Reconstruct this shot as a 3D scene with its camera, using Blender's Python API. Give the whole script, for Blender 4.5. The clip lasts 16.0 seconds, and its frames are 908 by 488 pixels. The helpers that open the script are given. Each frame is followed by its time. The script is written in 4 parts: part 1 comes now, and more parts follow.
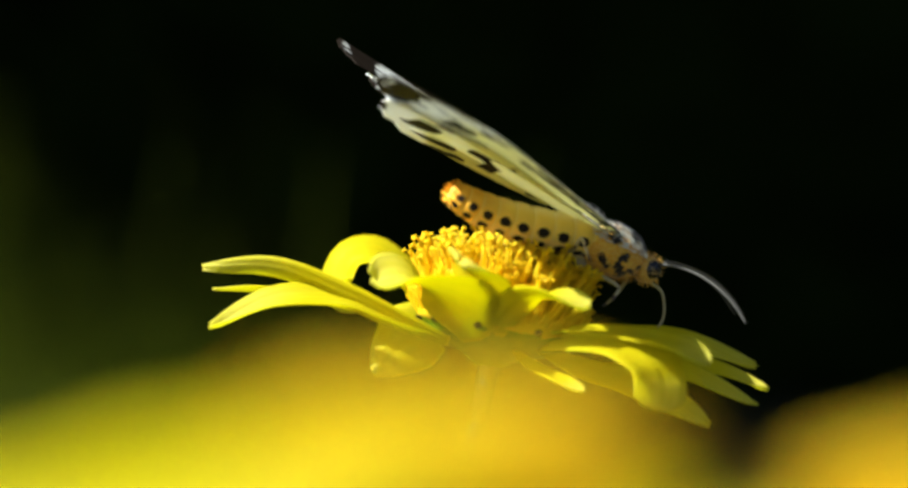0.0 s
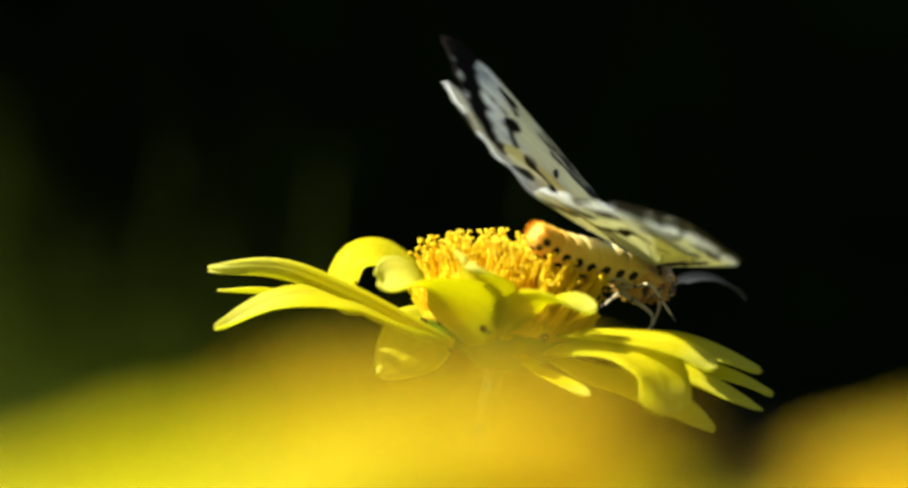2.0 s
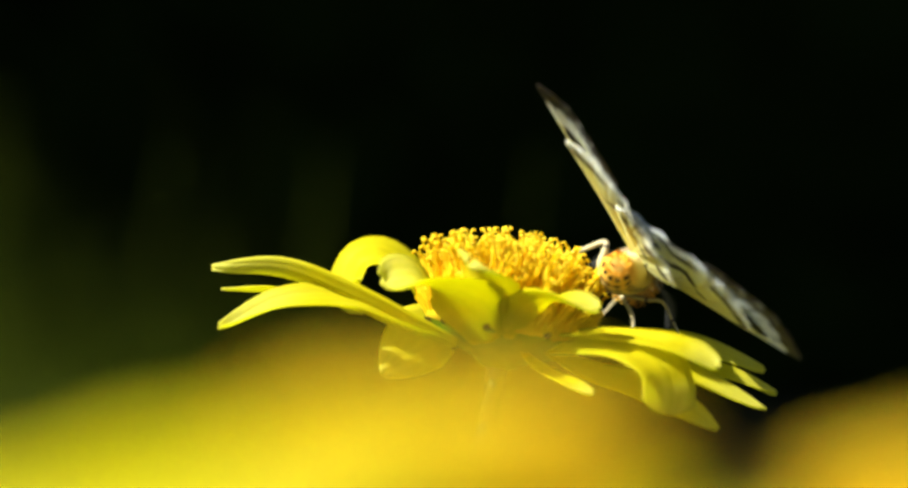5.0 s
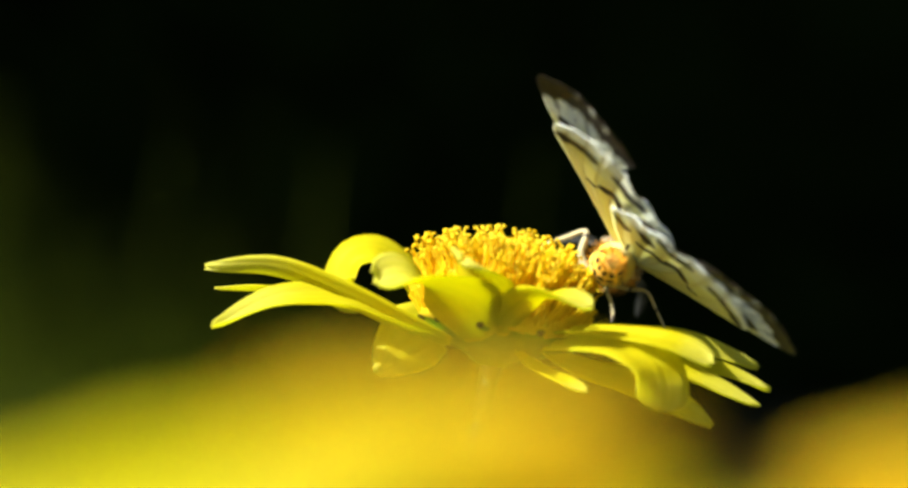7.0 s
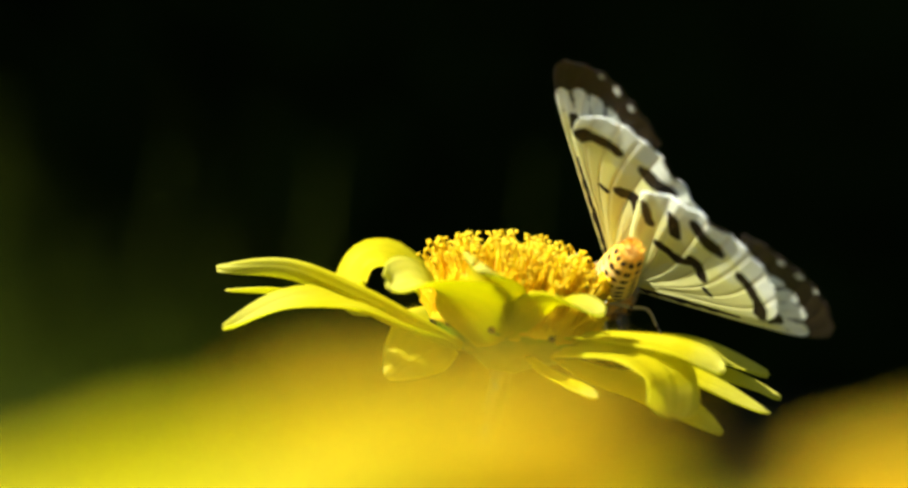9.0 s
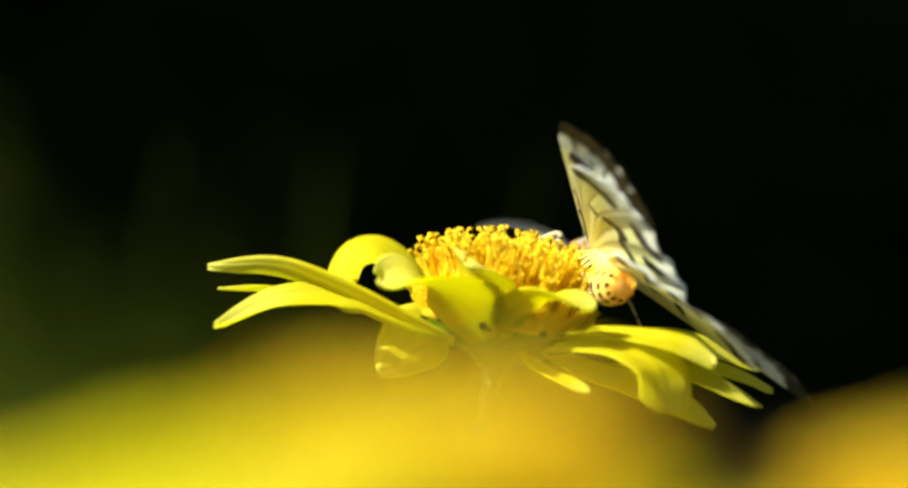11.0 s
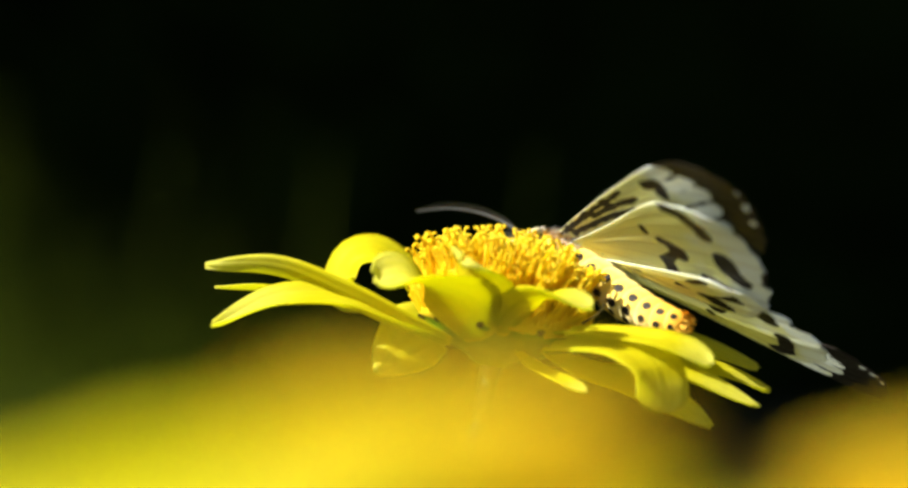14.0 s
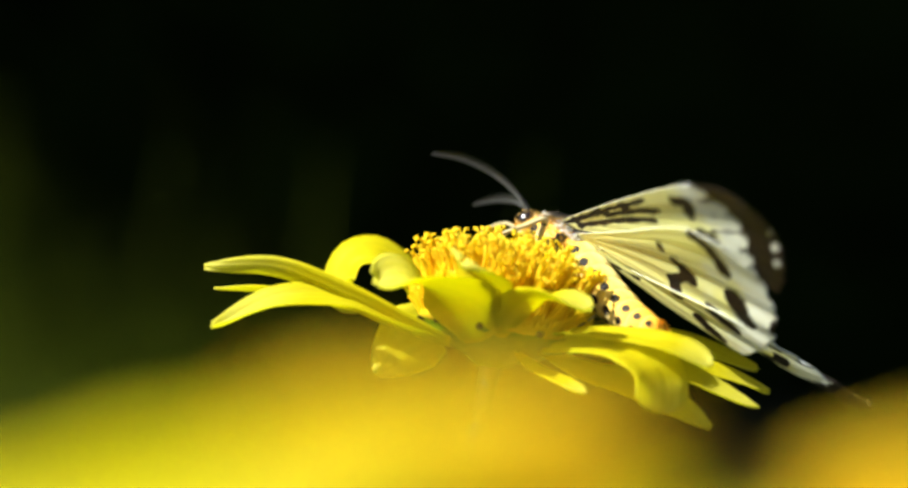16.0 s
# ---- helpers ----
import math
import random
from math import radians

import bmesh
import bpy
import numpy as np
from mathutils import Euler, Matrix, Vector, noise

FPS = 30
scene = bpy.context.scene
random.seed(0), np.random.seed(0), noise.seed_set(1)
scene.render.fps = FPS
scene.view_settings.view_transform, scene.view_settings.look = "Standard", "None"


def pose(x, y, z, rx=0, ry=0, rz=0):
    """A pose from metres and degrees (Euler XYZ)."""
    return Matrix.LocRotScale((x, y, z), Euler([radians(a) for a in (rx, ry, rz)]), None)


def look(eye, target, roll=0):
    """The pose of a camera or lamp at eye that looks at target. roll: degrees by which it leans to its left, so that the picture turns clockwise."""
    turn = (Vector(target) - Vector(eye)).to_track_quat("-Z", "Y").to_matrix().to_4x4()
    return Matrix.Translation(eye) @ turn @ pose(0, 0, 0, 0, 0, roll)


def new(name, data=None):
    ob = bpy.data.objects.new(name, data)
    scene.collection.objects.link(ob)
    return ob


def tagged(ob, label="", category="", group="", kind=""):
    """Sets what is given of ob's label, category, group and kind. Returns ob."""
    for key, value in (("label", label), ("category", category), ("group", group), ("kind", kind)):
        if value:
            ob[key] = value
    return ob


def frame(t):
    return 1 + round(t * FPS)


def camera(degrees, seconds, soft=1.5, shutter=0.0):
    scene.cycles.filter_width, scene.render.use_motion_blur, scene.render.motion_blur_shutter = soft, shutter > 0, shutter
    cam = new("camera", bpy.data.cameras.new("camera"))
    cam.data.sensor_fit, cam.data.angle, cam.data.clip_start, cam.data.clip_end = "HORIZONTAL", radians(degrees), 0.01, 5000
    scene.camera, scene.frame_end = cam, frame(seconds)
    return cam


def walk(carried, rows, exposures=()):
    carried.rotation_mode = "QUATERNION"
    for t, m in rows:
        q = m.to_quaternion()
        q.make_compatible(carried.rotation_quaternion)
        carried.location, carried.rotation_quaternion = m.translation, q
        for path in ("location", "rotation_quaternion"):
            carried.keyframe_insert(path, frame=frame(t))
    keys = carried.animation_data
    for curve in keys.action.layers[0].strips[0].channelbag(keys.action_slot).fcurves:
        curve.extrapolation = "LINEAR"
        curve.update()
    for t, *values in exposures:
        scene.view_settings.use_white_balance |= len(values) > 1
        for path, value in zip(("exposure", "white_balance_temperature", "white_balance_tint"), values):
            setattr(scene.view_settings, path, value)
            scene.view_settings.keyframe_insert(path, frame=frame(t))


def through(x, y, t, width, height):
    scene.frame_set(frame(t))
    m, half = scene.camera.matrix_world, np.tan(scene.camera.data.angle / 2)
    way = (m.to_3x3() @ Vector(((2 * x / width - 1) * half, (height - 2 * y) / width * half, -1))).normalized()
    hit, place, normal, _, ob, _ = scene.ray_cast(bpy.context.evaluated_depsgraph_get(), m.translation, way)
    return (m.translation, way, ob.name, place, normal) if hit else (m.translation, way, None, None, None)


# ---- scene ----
# One modelling unit is 0.045 mm; meshes are written in units and scaled to metres.
U = 0.045e-3
EYE_UNITS = 784 / math.tan(radians(10.0))
HEIGHT = 0.55

cam = camera(20.0, 16.0, soft=2.9, shutter=0.5)
cam.data.dof.use_dof = True
cam.data.dof.focus_distance = (EYE_UNITS + 25) * U
cam.data.dof.aperture_fstop = 17.0
EYE = (0.0, -EYE_UNITS * U, HEIGHT)
STAND = look(EYE, (0.0, 0.0, HEIGHT))
walk(cam, [(0.0, STAND), (16.0, STAND)])

# ---- light ----
SUN_FROM = Vector((-0.66, -0.30, 0.69)).normalized()
world = bpy.data.worlds.new("sky")
scene.world = world
world.use_nodes = True
wn = world.node_tree.nodes
sky = wn.new("ShaderNodeTexSky")
sky.sky_type = "NISHITA"
sky.sun_disc = False
sky.sun_elevation = math.asin(SUN_FROM.z)
sky.sun_rotation = math.atan2(SUN_FROM.x, SUN_FROM.y)
wn["Background"].inputs["Strength"].default_value = 0.034
world.node_tree.links.new(sky.outputs[0], wn["Background"].inputs["Color"])
sun_data = bpy.data.lights.new("sun", "SUN")
sun_data.energy, sun_data.angle, sun_data.color = 5.0, radians(0.5), (1.0, 1.0, 0.87)
sun = new("sun", sun_data)
sun.matrix_world = look(tuple(SUN_FROM * 8), (0, 0, 0))
scene.view_settings.exposure = 1.51


# ---- helpers for building ----
def at(x, y, z, rx=0, ry=0, rz=0):
    """A pose in units from the point that the lens is focused on."""
    return pose(x * U, y * U, HEIGHT + z * U, rx, ry, rz)


def mesh_of(name, verts, faces, materials, smooth=True, unit=U, slots=None):
    me = bpy.data.meshes.new(name)
    me.from_pydata([tuple(float(c) * unit for c in v) for v in verts], [], faces)
    for m in materials:
        me.materials.append(m)
    me.polygons.foreach_set("use_smooth", [smooth] * len(me.polygons))
    if slots is not None:
        me.polygons.foreach_set("material_index", slots)
    me.update()
    return me


def piece(name, me, parent=None, label="", m=None):
    ob = new(name, me)
    if parent is not None:
        ob.parent = parent
    if m is not None:
        ob.matrix_basis = m
    if label:
        ob["label"] = label
    return ob


def set_uv(me, uvs):
    """One uv for each vertex."""
    layer = me.uv_layers.new(name="UVMap")
    idx = np.empty(len(me.loops), dtype=np.int32)
    me.loops.foreach_get("vertex_index", idx)
    layer.data.foreach_set("uv", np.asarray(uvs, dtype=np.float32)[idx].ravel())


def spline(points, n):
    """n points along a Catmull-Rom curve through the given ones."""
    p = [np.array(q, dtype=float) for q in points]
    p = [2 * p[0] - p[1]] + p + [2 * p[-1] - p[-2]]
    out = []
    for k in range(n):
        x = k / (n - 1) * (len(p) - 3)
        i = min(int(x), len(p) - 4)
        f = x - i
        a, b, c, d = p[i:i + 4]
        out.append(0.5 * (2 * b + (c - a) * f + (2 * a - 5 * b + 4 * c - d) * f * f + (3 * b - a - 3 * c + d) * f ** 3))
    return out


def tube(points, radii, sides=8, n=None, caps=True):
    """Vertices, faces and (along, around) of a tube along a curve; radii: one for each sample, or (wide, high) pairs."""
    n = n or len(points)
    line = spline(points, n)
    verts, uvs, faces = [], [], []
    up = np.array([0.0, 0.0, 1.0])
    for k in range(n):
        d = line[min(k + 1, n - 1)] - line[max(k - 1, 0)]
        d /= np.linalg.norm(d)
        ref = up if abs(d[2]) < 0.95 else np.array([0.0, 1.0, 0.0])
        side = np.cross(ref, d)
        side /= np.linalg.norm(side)
        top = np.cross(d, side)
        r = radii(k / (n - 1)) if callable(radii) else radii[k]
        rw, rh = r if isinstance(r, tuple) else (r, r)
        for j in range(sides):
            a = 2 * math.pi * j / sides
            verts.append(line[k] + side * math.cos(a) * rw + top * math.sin(a) * rh)
            uvs.append((k / (n - 1), j / sides))
    for k in range(n - 1):
        for j in range(sides):
            a, b = k * sides + j, k * sides + (j + 1) % sides
            faces.append((a, b, b + sides, a + sides))
    if caps:
        faces.append(tuple(range(sides - 1, -1, -1)))
        faces.append(tuple((n - 1) * sides + j for j in range(sides)))
    return verts, faces, uvs


def join(*chunks):
    verts, faces = [], []
    for v, f, *_ in chunks:
        o = len(verts)
        verts += list(v)
        faces += [tuple(i + o for i in q) for q in f]
    return verts, faces


def blob(center, radii, rings=10, sides=16, bump=0.0, seed=0):
    """A rounded body with slightly uneven surface."""
    verts, faces = [], []
    rng = random.Random(seed)
    for i in range(rings + 1):
        a = math.pi * i / rings
        for j in range(sides):
            b = 2 * math.pi * j / sides
            k = 1 + rng.uniform(-bump, bump)
            verts.append((center[0] - radii[0] * math.cos(a), center[1] + k * radii[1] * math.sin(a) * math.cos(b), center[2] + k * radii[2] * math.sin(a) * math.sin(b)))
    for i in range(rings):
        for j in range(sides):
            a, b = i * sides + j, i * sides + (j + 1) % sides
            faces.append((a, b, b + sides, a + sides))
    return verts, faces


# ---- materials ----
class Nodes:
    """A short way to write node materials."""

    def __init__(self, name):
        self.mat = bpy.data.materials.new(name)
        self.mat.use_nodes = True
        self.tree = self.mat.node_tree
        self.tree.nodes.clear()
        self.out = self.tree.nodes.new("ShaderNodeOutputMaterial")

    def add(self, kind, **inputs):
        n = self.tree.nodes.new(kind)
        for key, v in inputs.items():
            self.put(n.inputs[key.replace("_", " ")], v)
        return n

    def put(self, socket, v):
        if isinstance(v, bpy.types.NodeSocket):
            self.tree.links.new(v, socket)
        else:
            socket.default_value = v

    def math(self, op, a, b=0.0, c=0.0):
        n = self.tree.nodes.new("ShaderNodeMath")
        n.operation = op
        for s, v in zip(n.inputs, (a, b, c)):
            self.put(s, v)
        return n.outputs[0]

    def mix(self, f, a, b):
        n = self.tree.nodes.new("ShaderNodeMix")
        n.data_type = "RGBA"
        for s, v in ((n.inputs[0], f), (n.inputs[6], a), (n.inputs[7], b)):
            self.put(s, v)
        return n.outputs[2]

    def ramp(self, v, lo, hi):
        n = self.tree.nodes.new("ShaderNodeMapRange")
        n.interpolation_type = "SMOOTHSTEP"
        self.put(n.inputs[0], v)
        n.inputs[1].default_value, n.inputs[2].default_value = lo, hi
        return n.outputs[0]

    def coords(self, which="Object"):
        return self.tree.nodes.new("ShaderNodeTexCoord").outputs[which]

    def noise(self, scale, detail=3.0, vector=None, stretch=None):
        v = vector if vector is not None else self.coords()
        if stretch:
            m = self.tree.nodes.new("ShaderNodeMapping")
            m.inputs["Scale"].default_value = stretch
            self.put(m.inputs[0], v)
            v = m.outputs[0]
        n = self.add("ShaderNodeTexNoise", Scale=scale, Detail=detail, Vector=v)
        return n.outputs["Fac"]

    def xyz(self, v):
        n = self.tree.nodes.new("ShaderNodeSeparateXYZ")
        self.put(n.inputs[0], v)
        return n.outputs

    def bump(self, height, strength, distance):
        n = self.add("ShaderNodeBump", Height=height, Strength=strength, Distance=distance)
        return n.outputs[0]

    def surface(self, color, rough=0.5, normal=None, through=0.0, through_color=None, sheen=0.0, spec=0.5):
        b = self.add("ShaderNodeBsdfPrincipled", Base_Color=color, Roughness=rough)
        b.inputs["Specular IOR Level"].default_value = spec
        if sheen:
            b.inputs["Sheen Weight"].default_value = sheen
        if normal is not None:
            self.put(b.inputs["Normal"], normal)
        last = b.outputs[0]
        if through:
            t = self.add("ShaderNodeBsdfTranslucent", Color=through_color if through_color is not None else color)
            if normal is not None:
                self.put(t.inputs["Normal"], normal)
            m = self.tree.nodes.new("ShaderNodeMixShader")
            self.put(m.inputs[0], through)
            self.put(m.inputs[1], last)
            self.put(m.inputs[2], t.outputs[0])
            last = m.outputs[0]
        self.tree.links.new(last, self.out.inputs[0])
        return self.mat


def rgb(r, g, b):
    return (r, g, b, 1.0)


def petal_material():
    n = Nodes("petal")
    uv = n.coords("UV")
    x, y, _ = n.xyz(uv)
    fine = n.noise(9.0, 4.0, uv, (1.2, 14.0, 1.0))
    cloud = n.noise(2.2, 3.0, uv, (2.0, 1.0, 1.0))
    col = n.mix(n.ramp(fine, 0.35, 0.75), rgb(0.78, 0.69, 0.010), rgb(0.75, 0.61, 0.007))
    col = n.mix(n.math("MULTIPLY", n.ramp(cloud, 0.4, 0.8), 0.35), col, rgb(0.86, 0.82, 0.05))
    # greener towards the base of the petal
    col = n.mix(n.math("MULTIPLY", n.math("SUBTRACT", 1.0, n.ramp(x, 0.03, 0.36)), 0.62), col, rgb(0.42, 0.50, 0.015))
    # paler tip: the bleaching of strong sun put into its colour
    col = n.mix(n.math("MULTIPLY", n.ramp(n.math("ADD", x, n.math("MULTIPLY", n.math("SUBTRACT", cloud, 0.5), 0.3)), 0.60, 1.0), 0.42), col, rgb(0.84, 0.83, 0.32))
    vein = n.math("SINE", n.math("MULTIPLY", y, 38.0))
    line = n.math("MULTIPLY", n.ramp(n.math("ADD", vein, n.math("MULTIPLY", fine, 0.8)), 0.5, 1.4), 0.30)
    col = n.mix(line, col, rgb(0.60, 0.56, 0.008))
    nor = n.bump(n.math("ADD", n.math("MULTIPLY", vein, 0.5), fine), 0.45, 0.00006)
    return n.surface(col, 0.56, nor, 0.70, n.mix(0.5, col, rgb(0.72, 0.76, 0.005)), spec=0.18)


def floret_material(name, base, tip):
    n = Nodes(name)
    x, y, z = n.xyz(n.coords())
    rnd = n.tree.nodes.new("ShaderNodeObjectInfo").outputs["Random"]
    f = n.ramp(z, 0.0, 50 * U)
    col = n.mix(f, base, tip)
    col = n.mix(n.math("MULTIPLY", rnd, 0.4), col, rgb(0.90, 0.66, 0.008))
    nor = n.bump(n.noise(9000.0, 2.0), 0.3, 0.00003)
    return n.surface(col, 0.55, nor, 0.66, col, spec=0.25)


def plant_material(name, a, b, scale=900.0, through=0.25, rough=0.5, spec=0.4):
    n = Nodes(name)
    big = n.noise(scale, 4.0)
    small = n.noise(scale * 7, 3.0)
    col = n.mix(n.ramp(big, 0.35, 0.7), a, b)
    return n.surface(col, rough, n.bump(small, 0.3, 0.06 / scale), through, col, spec=spec)


def abdomen_material():
    """Orange and cream rings with rows of round black spots; u runs along the segments, v round the body."""
    n = Nodes("abdomen_scales")
    x, y, _ = n.xyz(n.coords("UV"))
    seg = n.math("MULTIPLY", x, 9.0)
    wob = n.math("MULTIPLY", n.math("SUBTRACT", n.noise(60.0, 2.0, n.coords("UV")), 0.5), 0.22)
    du = n.math("SUBTRACT", n.math("FRACT", seg), 0.50)
    spot = None
    # two rows of spots along each flank, smaller ones below and on the ridge
    for v, radius in ((-0.02, 0.30), (0.48, 0.30), (0.98, 0.30), (0.61, 0.27), (0.87, 0.27), (0.70, 0.25), (0.78, 0.25), (0.25, 0.10)):
        dv = n.math("MULTIPLY", n.math("SUBTRACT", y, v), 7.4)
        dist = n.math("ADD", n.math("SQRT", n.math("ADD", n.math("MULTIPLY", du, du), n.math("MULTIPLY", dv, dv))), wob)
        size = n.math("ADD", radius, n.math("MULTIPLY", n.math("SUBTRACT", n.noise(9.0, 0.0, n.coords("UV")), 0.5), 0.14))
        one = n.math("SUBTRACT", 1.0, n.ramp(n.math("SUBTRACT", dist, size), -0.05, 0.05))
        spot = one if spot is None else n.math("MAXIMUM", spot, one)
    spot = n.math("MULTIPLY", spot, n.math("MULTIPLY", n.ramp(x, 0.02, 0.06), n.ramp(n.math("SUBTRACT", 1.0, x), 0.02, 0.04)))
    hair = n.noise(60.0, 4.0, n.coords("UV"), (1.0, 8.0, 1.0))
    ring = n.ramp(n.math("ABSOLUTE", n.math("SUBTRACT", n.math("FRACT", n.math("ADD", seg, 0.08)), 0.06)), 0.10, 0.0)
    body = n.mix(n.ramp(x, 0.50, 0.90), rgb(0.80, 0.56, 0.09), rgb(0.78, 0.40, 0.040))
    body = n.mix(n.math("MULTIPLY", ring, 0.5), body, rgb(0.76, 0.60, 0.20))
    # cream scales on the back and on the fore part
    back = n.math("MULTIPLY", n.ramp(n.math("ABSOLUTE", n.math("SUBTRACT", y, 0.25)), 0.17, 0.05), n.math("SUBTRACT", 1.0, n.ramp(x, 0.35, 0.85)))
    body = n.mix(n.math("MULTIPLY", back, 0.7), body, rgb(0.78, 0.70, 0.42))
    belly = n.ramp(n.math("ABSOLUTE", n.math("SUBTRACT", y, 0.75)), 0.22, 0.08)
    body = n.mix(n.math("MULTIPLY", belly, n.math("MULTIPLY", n.math("SUBTRACT", 1.0, n.ramp(x, 0.6, 0.9)), 0.6)), body, rgb(0.80, 0.72, 0.46))
    body = n.mix(n.math("MULTIPLY", n.ramp(hair, 0.4, 0.8), 0.3), body, rgb(0.84, 0.55, 0.05))
    col = n.mix(spot, body, rgb(0.012, 0.008, 0.006))
    return n.surface(col, 0.62, n.bump(hair, 0.4, 0.00005), 0.0, spec=0.2)


def fur_material(name, a, b, scale=5000.0, dark=rgb(0.012, 0.009, 0.007), lo=0.60, hi=0.66):
    n = Nodes(name)
    hair = n.noise(scale, 4.0)
    big = n.noise(scale * 0.16, 2.0)
    col = n.mix(n.ramp(hair, 0.35, 0.7), a, b)
    col = n.mix(n.ramp(big, lo, hi), col, dark)
    return n.surface(col, 0.6, n.bump(hair, 0.5, 0.00006), 0.0, sheen=0.3, spec=0.3)


def wing_material(name, ground, rim, dark, tint=0.25, thin=0.66, inner=0.62):
    """Scales on a thin membrane, paler towards the rim; the markings come from the attribute 'mark'."""
    n = Nodes(name)
    a = n.tree.nodes.new("ShaderNodeAttribute")
    a.attribute_name = "mark"
    v = n.tree.nodes.new("ShaderNodeAttribute")
    v.attribute_name = "vein"
    uv = n.coords("UV")
    x, y, _ = n.xyz(uv)
    reach = n.math("SQRT", n.math("ADD", n.math("MULTIPLY", x, x), n.math("MULTIPLY", y, n.math("MULTIPLY", y, 1.8))))
    cloud = n.noise(7.0, 4.0, uv)
    scales = n.noise(170.0, 3.0, uv)
    streak = n.noise(30.0, 2.0, uv, (0.35, 1.0, 1.0))
    pale = n.ramp(n.math("ADD", reach, n.math("MULTIPLY", n.math("SUBTRACT", cloud, 0.5), 0.7)), inner, inner + 0.24)
    col = n.mix(pale, ground, rim)
    col = n.mix(n.math("MULTIPLY", n.ramp(streak, 0.45, 0.8), tint), col, rgb(0.70, 0.60, 0.22))
    col = n.mix(n.math("MULTIPLY", v.outputs["Fac"], 0.40), col, rgb(0.50, 0.40, 0.14))
    col = n.mix(n.math("MULTIPLY", scales, 0.10), col, rgb(0.84, 0.84, 0.78))
    brown = n.mix(scales, dark, rgb(0.014, 0.007, 0.003))
    m = n.ramp(n.math("ADD", a.outputs["Fac"], n.math("MULTIPLY", n.math("SUBTRACT", scales, 0.5), 0.22)), 0.40, 0.60)
    col = n.mix(m, col, brown)
    see = n.math("SUBTRACT", thin, n.math("MULTIPLY", m, thin - 0.08))
    nor = n.bump(n.math("ADD", scales, n.math("MULTIPLY", v.outputs["Fac"], 2.0)), 0.4, 0.00006)
    return n.surface(col, 0.55, nor, see, col, spec=0.15)


def plain_material(name, color, rough=0.5, scale=4000.0, spec=0.5):
    n = Nodes(name)
    k = n.noise(scale, 3.0)
    col = n.mix(n.math("MULTIPLY", k, 0.5), color, rgb(*[c * 0.55 for c in color[:3]]))
    return n.surface(col, rough, n.bump(k, 0.2, 0.00002), 0.0, spec=spec)


PETAL = petal_material()
FLORET = floret_material("disc_floret", rgb(0.93, 0.71, 0.012), rgb(0.93, 0.77, 0.035))
FLORET_OPEN = floret_material("open_floret", rgb(0.93, 0.71, 0.012), rgb(0.93, 0.79, 0.060))
CORE = plant_material("disc_core", rgb(0.92, 0.68, 0.010), rgb(0.89, 0.60, 0.009), 3000.0, 0.3, 0.7)
GREEN = plant_material("bract", rgb(0.26, 0.46, 0.022), rgb(0.20, 0.38, 0.018), 900.0, 0.55)
BRACT_TIP = plain_material("bract_tip", rgb(0.05, 0.03, 0.015), 0.7)
STEM = plant_material("stem", rgb(0.06, 0.10, 0.010), rgb(0.04, 0.075, 0.008), 500.0, 0.05)
LEAF = plant_material("leaf", rgb(0.085, 0.11, 0.004), rgb(0.05, 0.07, 0.003), 120.0, 0.40, 0.7, 0.1)
ABDOMEN = abdomen_material()
THORAX = fur_material("thorax_fur", rgb(0.68, 0.34, 0.018), rgb(0.72, 0.46, 0.07), 4000.0, lo=0.52, hi=0.56)
COLLAR = fur_material("collar_fur", rgb(0.78, 0.77, 0.72), rgb(0.62, 0.60, 0.52), lo=0.47, hi=0.55)
HEAD = fur_material("head_fur", rgb(0.66, 0.36, 0.04), rgb(0.72, 0.50, 0.14), lo=0.70, hi=0.78)
EYE_BLACK = plain_material("eye", rgb(0.012, 0.008, 0.007), 0.18)
LEG = plain_material("leg", rgb(0.50, 0.43, 0.24), 0.6, spec=0.25)
LEG_DARK = plain_material("leg_dark", rgb(0.06, 0.045, 0.035), 0.5)
ANTENNA = plain_material("antenna", rgb(0.036, 0.037, 0.036), 0.6)
WING_UP = wing_material("wing_upper", rgb(0.82, 0.84, 0.80), rgb(0.84, 0.88, 0.92), rgb(0.005, 0.004, 0.003), 0.08, 0.45)
WING_DOWN = wing_material("wing_under", rgb(0.88, 0.85, 0.38), rgb(0.91, 0.91, 0.78), rgb(0.005, 0.003, 0.002), 0.12, 0.60, 0.62)
# leaf green set very dark to deepen the backdrop's shade
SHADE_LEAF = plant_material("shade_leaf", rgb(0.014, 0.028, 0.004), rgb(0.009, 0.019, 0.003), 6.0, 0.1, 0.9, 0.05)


def soil_material():
    n = Nodes("soil")
    a, b = n.noise(3.0, 5.0), n.noise(60.0, 4.0)
    col = n.mix(n.ramp(a, 0.35, 0.7), rgb(0.045, 0.040, 0.022), rgb(0.030, 0.042, 0.014))
    return n.surface(n.mix(n.math("MULTIPLY", b, 0.5), col, rgb(0.02, 0.016, 0.01)), 0.9, n.bump(b, 0.6, 0.01))


SOIL = soil_material()

